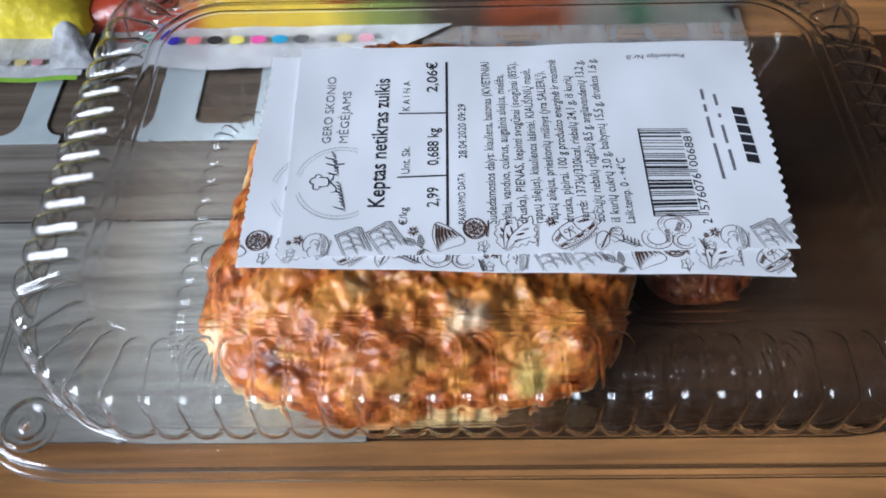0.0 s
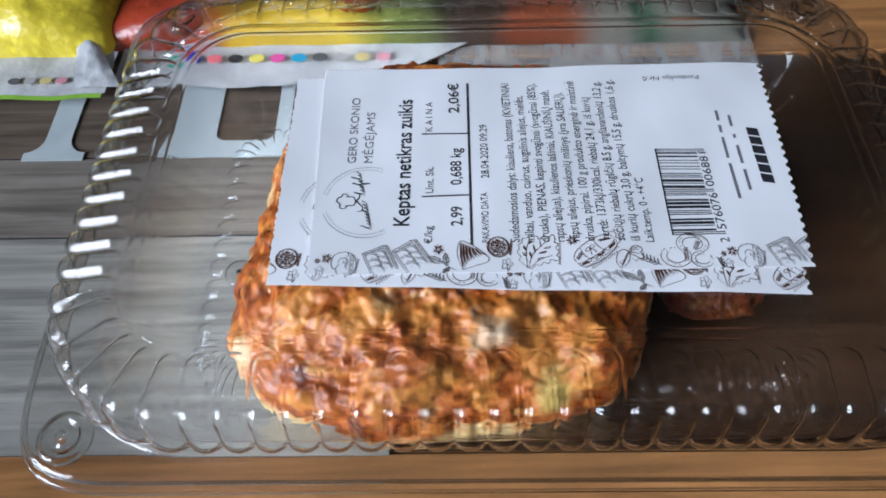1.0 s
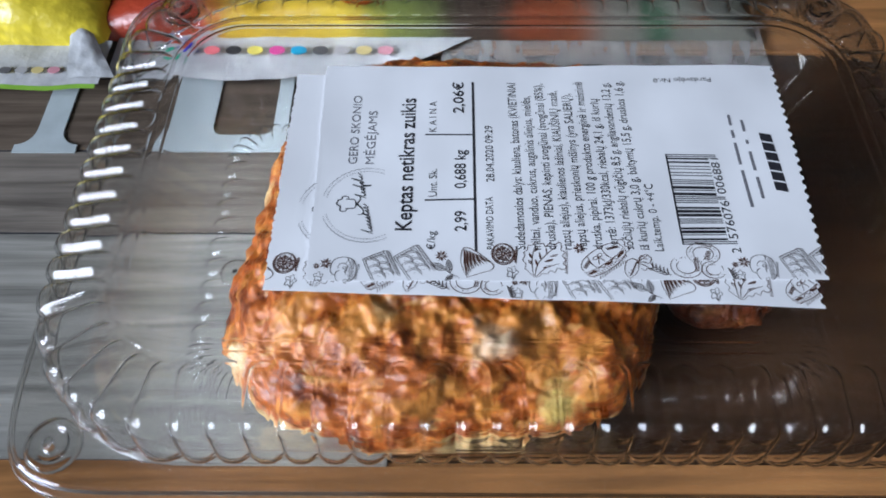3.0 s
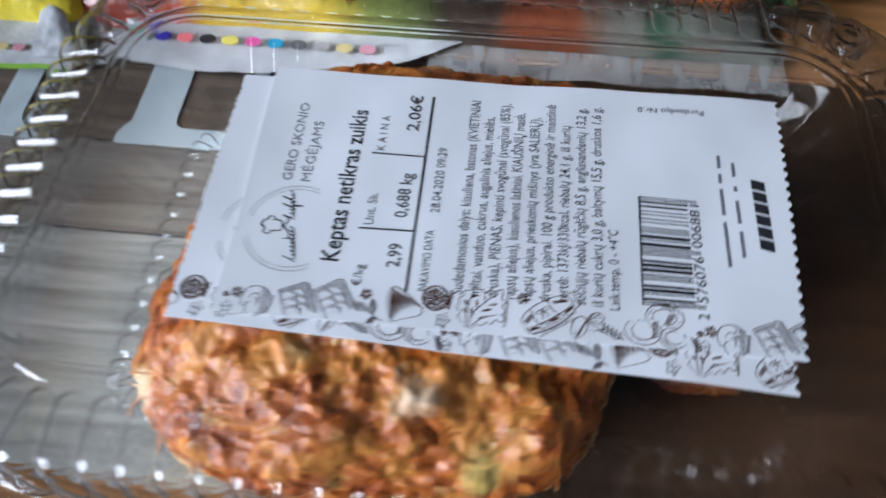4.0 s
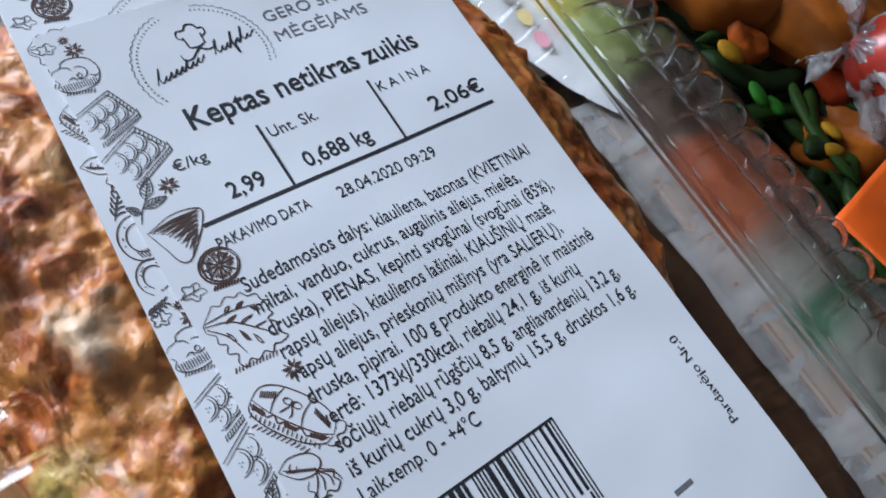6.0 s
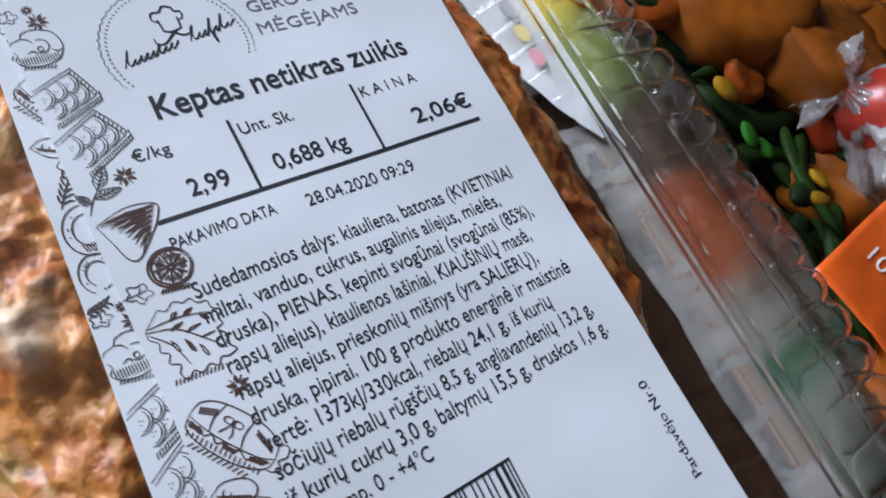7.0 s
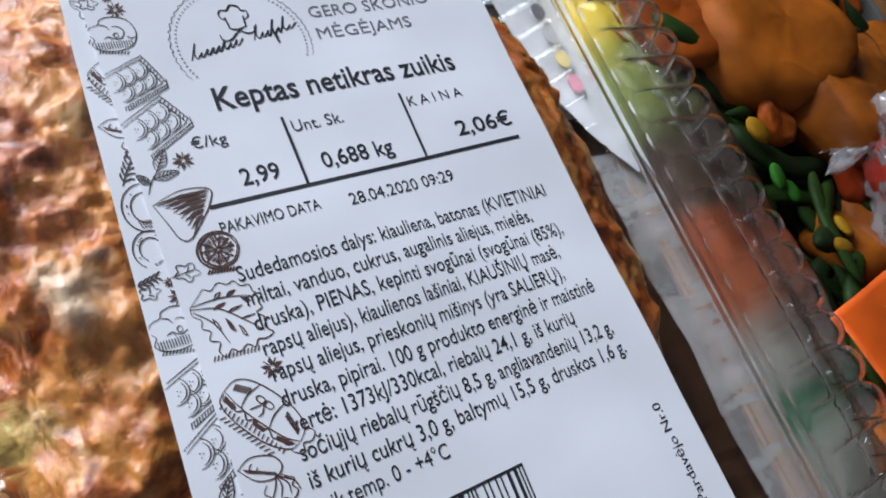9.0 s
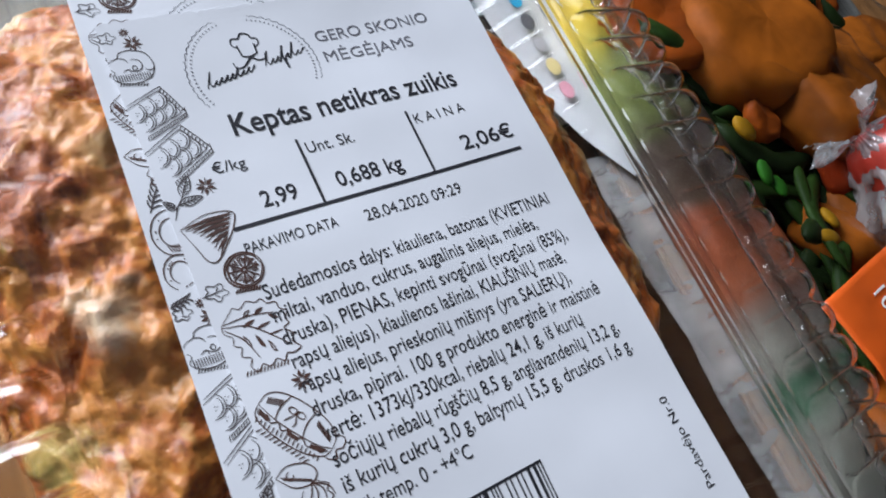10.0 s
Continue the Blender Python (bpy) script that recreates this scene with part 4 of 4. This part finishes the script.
def bakers_mark(sheet, x, y):
    """A scalloped ring with a dotted inner ring, a cook's cap, a moustache and a handwritten line that stands for the house mark."""
    ring, dot = [], []
    for a0, a1 in ((150, 252), (282, 384)):
        ring.append([(x + (9.7 + 0.16 * math.sin(a * 0.9)) * math.sin(radians(a)), y + (9.7 + 0.16 * math.sin(a * 0.9)) * math.cos(radians(a))) for a in np.arange(a0, a1, 2.5)])
        for a in np.arange(a0, a1, 4.2):
            dot.append([(x + r * math.sin(radians(a)), y + r * math.cos(radians(a))) for r in (8.75, 9.05)])
    strokes(sheet, ring, 0.13, MAT_INKGREY)
    strokes(sheet, dot, 0.2, MAT_INKGREY)
    cap = [smooth_line([(-1.3, -3.9), (-2.0, -4.6), (-1.7, -5.6), (-0.7, -5.6), (0.0, -6.4), (1.0, -6.1), (1.3, -5.4), (2.0, -5.2), (2.0, -4.3), (1.4, -3.8)]), [(-1.3, -4.4), (-1.1, -2.4)], [(1.3, -4.4), (1.2, -2.6)], smooth_line([(-1.1, -2.4), (0.0, -2.2), (1.2, -2.6)]),
           smooth_line([(-2.8, -1.6), (-2.6, -0.6), (-1.5, -0.6), (-0.4, -1.6), (0.2, -1.9), (1.0, -1.4), (2.0, -1.5), (2.3, -2.5)])]
    strokes(sheet, place(cap, x, y), 0.3, MAT_INK)
    rnd, hand = random.Random(21), []
    for a0, count, tall in ((-7.6, 9, (0, 5)), (1.6, 8, (0, 3, 5))):
        pts = []
        for k in range(count):
            up = (2.6 if a0 > 0 or k == 0 else 1.7) if k in tall else rnd.uniform(0.8, 1.15)
            a = a0 + 0.86 * k
            pts += [(a, 1.9 - 0.22 * (a + 7.6)), (a + 0.62 + 0.16 * up, 1.9 - 0.22 * (a + 7.6) - up), (a + 0.55, 1.75 - 0.22 * (a + 7.6) - 0.3 * up)]
        if a0 > 0:
            pts[12:12] = [(a0 + 3.4, 3.6 - 0.22 * (a0 + 11))]
        hand.append(smooth_line(pts, 5))
    strokes(sheet, place(hand, x, y), 0.3, MAT_INK)


bakers_mark(FRONT, -23.4, -1.2)
bakers_mark(BACK, -28.6, -2.6)


# ---- packs behind the box ----
def print_bands(name, stops, scale, rough=0.3, spot=None, lo=-0.08, hi=0.10):
    """A printed film: bold colour fields across the pack."""
    m, n, l, p = material(name)
    tc, sp = n.new("ShaderNodeTexCoord"), n.new("ShaderNodeSeparateXYZ")
    l.new(tc.outputs["Object"], sp.inputs[0])
    no = tex(n, l, "noise", scale, detail=3)
    add, mr = n.new("ShaderNodeMath"), n.new("ShaderNodeMapRange")
    add.operation = "MULTIPLY_ADD"
    l.new(no.outputs[0], add.inputs[0])
    add.inputs[1].default_value = 0.03
    l.new(sp.outputs[0], add.inputs[2])
    l.new(add.outputs[0], mr.inputs[0])
    mr.inputs[1].default_value, mr.inputs[2].default_value = lo, hi
    r = ramp(n, stops)
    l.new(mr.outputs[0], r.inputs[0])
    col = r.outputs[0]
    if spot:
        v = tex(n, l, "voronoi", 260)
        rv = ramp(n, [(0.0, (1.25, 1.2, 1.1)), (0.5, (0.8, 0.75, 0.6))])
        l.new(v.outputs[0], rv.inputs[0])
        col = mix(n, l, 0.8, col, rv.outputs[0], "MULTIPLY")
    big = tex(n, l, "noise", 55, detail=4)
    rb = ramp(n, [(0.3, (0.75, 0.72, 0.7)), (0.7, (1.15, 1.15, 1.15))])
    l.new(big.outputs[0], rb.inputs[0])
    col = mix(n, l, 0.7, col, rb.outputs[0], "MULTIPLY")
    l.new(col, p.inputs["Base Color"])
    p.inputs["Roughness"].default_value = rough
    bump(n, l, big.outputs[0], p, 0.5, 0.004)
    return m


MAT_PRINT_A = print_bands("red_yellow_green_fruit_print", [(0.0, (0.30, 0.035, 0.014)), (0.22, (0.36, 0.05, 0.022)), (0.27, (0.46, 0.29, 0.02)), (0.44, (0.46, 0.33, 0.03)), (0.50, (0.13, 0.155, 0.03)), (0.57, (0.08, 0.095, 0.028)), (0.61, (0.045, 0.030, 0.021)), (0.69, (0.050, 0.030, 0.020)), (0.73, (0.15, 0.035, 0.013)), (0.79, (0.19, 0.05, 0.018)), (0.84, (0.18, 0.165, 0.14)), (0.89, (0.16, 0.155, 0.13)), (0.92, (0.03, 0.085, 0.045)), (0.97, (0.16, 0.16, 0.135))], 30, lo=-0.08, hi=0.135)
MAT_PRINT_B = print_bands("yellow_fruit_print", [(0.0, (0.80, 0.64, 0.03)), (0.8, (0.82, 0.70, 0.07)), (1.0, (0.70, 0.48, 0.03))], 40, spot=True)
MAT_WHITEFILM = plain("white_bag_film", (0.44, 0.45, 0.46), 0.38, 110, 0.22, relief=0.0020)
MAT_GREENFILM = plain("green_bag_edge", (0.22, 0.42, 0.05), 0.4, 90, 0.1)


def pillow(x0, x1, y0, y1, top, seed, base=1.0, puff=0.5):
    def f(u, v):
        x, y = x0 + (x1 - x0) * u, y0 + (y1 - y0) * v
        h = (max(0, 1 - (2 * u - 1) ** 4) * max(0, 1 - (2 * v - 1) ** 4)) ** puff
        w = noise.noise(Vector((x, y, seed * 7)) / 22) * 0.22 + noise.noise(Vector((x, y, seed)) / 8) * 0.10
        return x * MM, y * MM, (base + top * h * (1 + w) + 0.5 * w) * MM
    return grid_mesh(70, 60, f)


def sheet_strip(path0, path1, n, z0, seed, ripple=1.2, lift=0.0, taper=0.0):
    """A flat film edge between two lines of points, in mm, gently rippled."""
    def f(u, v):
        x = path0[0] * (1 - u) + path0[1] * u
        low = path0[2] + taper * max(0.0, (u - 0.62) / 0.38) ** 1.6
        y = low * (1 - v) + path0[3] * v + path1 * (noise.noise(Vector((x / 30, seed, 0))) + 0.4 * noise.noise(Vector((x / 8, seed, 2)))) * (1 - v)
        z = z0 + lift * v + ripple * (0.5 + 0.5 * noise.noise(Vector((x / 14, y / 30, seed)))) + 0.08 * noise.noise(Vector((x / 3, y / 14, seed)))
        return x * MM, y * MM, z * MM
    return grid_mesh(n, 14, f)


DOTS = [("green", (0.02, 0.36, 0.22)), ("blue", (0.035, 0.03, 0.35)), ("pink", (0.72, 0.16, 0.18)), ("black", (0.03, 0.03, 0.035)), ("yellow", (0.70, 0.60, 0.12)), ("magenta", (0.60, 0.07, 0.27)), ("cyan", (0.01, 0.30, 0.50)), ("grey", (0.10, 0.10, 0.11)), ("pale_grey", (0.34, 0.34, 0.35)), ("tan", (0.55, 0.45, 0.2)), ("rose", (0.55, 0.25, 0.3))]
DOT_MATS = {n: plain(n + "_test_dot_ink", c, 0.4, 300, 0.05) for n, c in DOTS}


def dots(parent, x0, step, y, z, rx, ry, names):
    for k, nme in enumerate(names):
        vs = [((x0 + step * k + rx * math.cos(a)) * MM, (y + ry * math.sin(a)) * MM, z * MM) for a in np.linspace(0, 2 * math.pi, 20)[:-1]]
        vs += [(x, yy, zz - 0.0002) for x, yy, zz in vs]
        fs = [tuple(range(19))] + [(i, i + 19, (i + 1) % 19 + 19, (i + 1) % 19) for i in range(19)]
        part("test_dot", (vs, [], fs), DOT_MATS[nme], parent)


def printed_bag():
    b = tagged(empty("printed_food_bag", (-0.04, 0.08, 0)), "white food bag with red and yellow fruit print", "food bag")
    shift = lambda m: ([(x + 0.04, y - 0.08, z) for x, y, z in m[0]], m[1], m[2])  # noqa: E731
    part("bag_body", shift(pillow(-136, 97, 90, 117, 11, 2.0, 3.5)), MAT_PRINT_A, b, smooth=True)
    part("seal_strip", shift(sheet_strip((-116, 2, 72, 91), 2.2, 70, 4.2, 3.0, taper=18.0)), MAT_WHITEFILM, b, "white crimped seal strip", smooth=True)
    dots(b, -97.2 + 40, 7.1, 82.6 - 80, 6.4, 2.6, 1.9, [n for n, _ in DOTS])


printed_bag()


def yellow_bag():
    b = tagged(empty("yellow_food_bag", (-0.15, 0.08, 0)), "white and yellow printed food bag with a green edge", "food bag")
    shift = lambda m: ([(x + 0.15, y - 0.08, z) for x, y, z in m[0]], m[1], m[2])  # noqa: E731
    part("bag_body", shift(pillow(-215, -118, 84, 170, 16, 5.0, 7.0)), MAT_PRINT_B, b, smooth=True)
    part("seal_strip", shift(sheet_strip((-215, -116, 67, 86), 1.0, 60, 6.5, 6.0)), MAT_WHITEFILM, b, "white seal strip", smooth=True)
    part("green_edge", shift(sheet_strip((-215, -117, 65.4, 67.4), 1.0, 60, 6.2, 6.0)), MAT_GREENFILM, b, "bright green printed edge", smooth=True)
    dots(b, -146.5 + 150, 5.2, 72.0 - 80, 8.4, 2.0, 1.4, ["grey", "pale_grey", "tan", "rose"])


yellow_bag()


MAT_VEG = {n: plain(n, c, 0.6, 60, 0.5, relief=0.0016, shine=0.12) for n, c in (("orange_carrot", (0.21, 0.040, 0.003)), ("green_bean", (0.013, 0.032, 0.004)), ("yellow_corn", (0.27, 0.13, 0.005)), ("red_pepper", (0.16, 0.016, 0.002)), ("dark_green_leaf", (0.008, 0.017, 0.003)), ("bright_pea", (0.016, 0.095, 0.007)), ("amber_wedge", (0.25, 0.064, 0.005)))}


def veg_piece(kind, rnd):
    """A thawing piece of vegetable: a bean pod, a kernel, a pea, a carrot slice or a chunk of pepper."""
    bm = bmesh.new()
    if kind in ("green_bean", "dark_green_leaf"):
        n, ln, bend, fat = 11, rnd.uniform(24, 46), rnd.uniform(-0.22, 0.22), 2.7 if kind == "green_bean" else 3.2
        rows = []
        for i in range(n):
            t = i / (n - 1) * 2 - 1
            r = fat * math.sqrt(max(0.02, 1 - t ** 6)) * (1 + 0.10 * math.sin(9 * t))
            rows.append([bm.verts.new((t * ln / 2 * MM, (bend * ln * (t * t) + r * math.cos(a)) * MM, r * 0.6 * math.sin(a) * MM)) for a in np.linspace(0, 2 * math.pi, 9)[:-1]])
        for a, b in zip(rows, rows[1:]):
            for k in range(8):
                bm.faces.new((a[k], a[(k + 1) % 8], b[(k + 1) % 8], b[k]))
        bm.faces.new(rows[0][::-1])
        bm.faces.new(rows[-1])
    elif kind in ("yellow_corn", "bright_pea"):
        bmesh.ops.create_icosphere(bm, subdivisions=2, radius=rnd.uniform(1.9, 2.8) * MM, matrix=Matrix.Diagonal((1.5, 0.85, 0.5, 1)))
    else:
        r0, th = (rnd.uniform(12, 20), rnd.uniform(5, 8)) if kind == "amber_wedge" else (rnd.uniform(8, 15), rnd.uniform(3, 5))
        sq, lobe = rnd.uniform(0.55, 1.0), 0.02 if kind == "amber_wedge" else 0.06
        prof = [(0.01, th), (r0 * 0.55, th * 1.02), (r0 * 0.86, th * 0.92), (r0, th * 0.45), (r0, -th * 0.45), (r0 * 0.86, -th * 0.92), (0.01, -th)]
        rows = []
        for rad, z in prof:
            rows.append([bm.verts.new((rad * math.cos(a) * (1 + lobe * math.sin(5 * a)) * MM, rad * sq * math.sin(a) * (1 + lobe * math.cos(3 * a)) * MM, (z + 1.4 * math.sin(a * 2) * rad / r0) * MM)) for a in np.linspace(0, 2 * math.pi, 19)[:-1]])
        for a, b in zip(rows, rows[1:]):
            for k in range(18):
                bm.faces.new((a[k], b[k], b[(k + 1) % 18], a[(k + 1) % 18]))
        off = Vector((rnd.random() * 9, rnd.random() * 9, 0))
        bmesh.ops.subdivide_edges(bm, edges=bm.edges[:], cuts=1, use_grid_fill=True)
        for v in bm.verts:
            v.co *= 1 + (0.05 if kind == "amber_wedge" else 0.13) * noise.noise(v.co * 160 + off) + 0.07 * noise.noise(v.co * 420 + off)
    return bm


def vegetable_bag():
    b = tagged(empty("vegetable_bag", (0.03, 0.09, 0)), "clear bag of frozen mixed vegetables with an orange sticker", "vegetable bag")
    sx, sy = 0.03, 0.09
    shift = lambda m: ([(x - sx, y - sy, z) for x, y, z in m[0]], m[1], m[2])  # noqa: E731
    part("seal_strip", shift(sheet_strip((-8, 99, 79, 97), 3.0, 70, 2.0, 9.0, 1.6, lift=0.6)), MAT_SEAL, b, "milky crinkled film seal", smooth=True)
    rnd = random.Random(11)
    kinds = list(MAT_VEG)
    # the large pieces that lie on top, under the film
    for kind, x, y, z, turned, size in (("amber_wedge", -20, 133, 19, 20, 1.35), ("amber_wedge", 3, 149, 18, 75, 1.3), ("orange_carrot", -33, 111, 17, 0, 1.2), ("orange_carrot", -44, 128, 18, 40, 1.3), ("green_bean", -21, 113, 20, 62, 1.0), ("green_bean", -9, 138, 22, 80, 1.1),
                                        ("green_bean", -30, 122, 21, 20, 0.9), ("orange_carrot", 1, 122, 18, 10, 0.6), ("yellow_corn", 2, 114, 19, 30, 1.2), ("bright_pea", 14, 113, 18, 0, 1.3), ("bright_pea", 18, 116, 17, 0, 0.9), ("yellow_corn", 34, 120, 18, 60, 1.2), ("yellow_corn", 30, 124, 18, 10, 1.0), ("green_bean", 27, 121, 17, -20, 0.7), ("red_pepper", 20, 140, 17, 0, 0.9)):
        ob = part("vegetable_piece", veg_piece(kind, rnd), MAT_VEG[kind], b, smooth=True)
        ob.matrix_basis = pose(x * MM - sx, y * MM - sy, z * MM, rnd.uniform(-12, 12), rnd.uniform(-12, 12), turned) @ Matrix.Diagonal((size, size, size, 1))
    for k in range(190):
        kind = rnd.choices(kinds, (20, 34, 6, 6, 26, 5, 20))[0]
        x, y = rnd.uniform(-60, 108), rnd.uniform(114, 200)
        if -14 < x < 50 and y < 130 and kind not in ("green_bean", "dark_green_leaf"):
            kind = "dark_green_leaf"
        if kind in ("orange_carrot", "red_pepper", "amber_wedge"):
            y = max(y, 120 - 4 * rnd.random())
        ob = part("vegetable_piece", veg_piece(kind, rnd), MAT_VEG[kind], b, smooth=True)
        ob.matrix_basis = pose(x * MM - sx, y * MM - sy, (4 + 11 * rnd.random()) * MM, rnd.uniform(-25, 25), rnd.uniform(-25, 25), rnd.uniform(0, 360))
    part("film", shift(pillow(-66, 114, 90, 208, 26, 7.0, 1.2)), MAT_FILM, b, "clear crinkled film", smooth=True)
    return b


vegetable_bag()

MAT_ORANGE = plain("orange_sticker_paper", (0.58, 0.085, 0.008), 0.4, 60, 0.1)
MAT_WHITEINK = plain("white_sticker_ink", (0.80, 0.76, 0.72), 0.5, 300, 0.05)


def orange_sticker():
    c, w, h = (0.065, 0.117), 23, 18

    def f(u, v):
        x, y = (2 * u - 1) * w, (2 * v - 1) * h
        return x * MM, y * MM, (1.2 * math.cos(x / 14) + 0.9 * math.sin(y / 7 + x / 9) + 0.3 * noise.noise(Vector((x, y, 3)) / 4)) * MM
    s = tagged(empty("orange_sticker", (c[0], c[1], 0.0285)), "orange cooking-time sticker with white print on the vegetable bag", "sticker")
    s.rotation_euler = (radians(10), radians(0), radians(10))
    ob = part("sticker_sheet", grid_mesh(30, 24, f), MAT_ORANGE, s, smooth=True)
    th = ob.modifiers.new("thickness", "SOLIDIFY")
    th.thickness = 0.0002

    def ink(poly):
        vs = []
        for x, y in poly:
            u, v = (x / w + 1) / 2, (y / h + 1) / 2
            p = f(u, v)
            vs.append((p[0], p[1], p[2] + 0.0004))
        return vs
    for text, x, y, size in (("Ready", -17, 2.5, 6), ("10 mins", -19, -6.0, 6)):
        cu = bpy.data.curves.new("print", "FONT")
        cu.body, cu.resolution_u, cu.offset = text, 3, 0.0
        t = new("print", cu)
        me = bpy.data.meshes.new_from_object(t.evaluated_get(bpy.context.evaluated_depsgraph_get()))
        # the print runs towards -x, seen upright from the far right end
        vs = ink([(x + v.co[0] * size, y + v.co[1] * size) for v in me.vertices])
        fs = [tuple(p.vertices) for p in me.polygons]
        bpy.data.objects.remove(t)
        bpy.data.curves.remove(cu)
        bpy.data.meshes.remove(me)
        part("printed_line", (vs, [], fs), MAT_WHITEINK, s)
    for k, (x0, x1) in enumerate(((2, 12), (-8, 6))):
        y = (3.0, 11)[k]
        vs = ink([(x0 + (x1 - x0) * i / 8, y + d) for i in range(9) for d in (0, 1.7)])
        part("printed_bar", (vs, [], [(2 * i, 2 * i + 2, 2 * i + 3, 2 * i + 1) for i in range(8)]), MAT_WHITEINK, s)


orange_sticker()

MAT_RED = plain("red_sausage_skin", (0.40, 0.035, 0.02), 0.28, 60, 0.25, relief=0.001)


def red_pack():
    at = (0.050, 0.163)
    b = tagged(empty("red_food_pack", (at[0], at[1], 0.012)), "red sausage in a clear film bag with a crumpled tied end", "food pack")

    def body(u, v):
        a, t = 2 * math.pi * u, v * 2 - 1
        r = 14 * math.sqrt(max(0.0, 1 - abs(t) ** 3.5)) * (1 + 0.05 * noise.noise(Vector((t * 3, math.cos(a), math.sin(a)))))
        return t * 44 * MM, r * math.cos(a) * MM, (16 + r * math.sin(a)) * MM
    part("sausage", grid_mesh(40, 30, body, wrap_u=True), MAT_RED, b, smooth=True)

    def film(u, v):
        a = 2 * math.pi * u
        x = -50 + 100 * v
        neck = min(1.0, max(0.16, (x + 46) / 16)) if x < -30 else 1.0
        r = (17 * neck if x > -46 else 5 + (-46 - x) * 1.3) * (1 + (0.5 * noise.noise(Vector((x / 7, math.cos(a) * 1.6, math.sin(a) * 1.6))) + 0.45 * noise.noise(Vector((x / 2.4, math.cos(a) * 4, math.sin(a) * 4)))) * (1.35 - neck) + 0.16 * abs(noise.noise(Vector((x / 3, math.cos(a) * 7, math.sin(a) * 7)))))
        return x * MM, r * math.cos(a) * MM, (16 + r * 0.92 * math.sin(a)) * MM
    part("film", grid_mesh(90, 60, film, wrap_u=True), MAT_KNOT, b, "clear crumpled film", smooth=True)
    b.rotation_euler = (0, 0, radians(38))


red_pack()


def folded_tip():
    """The loose folded corner of the yellow bag's seal."""
    def f(u, v):
        w = 15 * (1 - 0.55 * v)
        x = -126 + u * w - 3 * v
        y = 69 + 19 * v
        z = 8 + 2.2 * v + 1.6 * math.sin(u * math.pi) * (0.3 + v) + 0.6 * noise.noise(Vector((x / 3, y / 3, 1)))
        return x * MM, y * MM, z * MM
    return tagged(part("bag_corner_fold", grid_mesh(14, 16, f), MAT_WHITEFILM, None, smooth=True), "white folded film corner beside the yellow bag", "film scrap")


folded_tip()
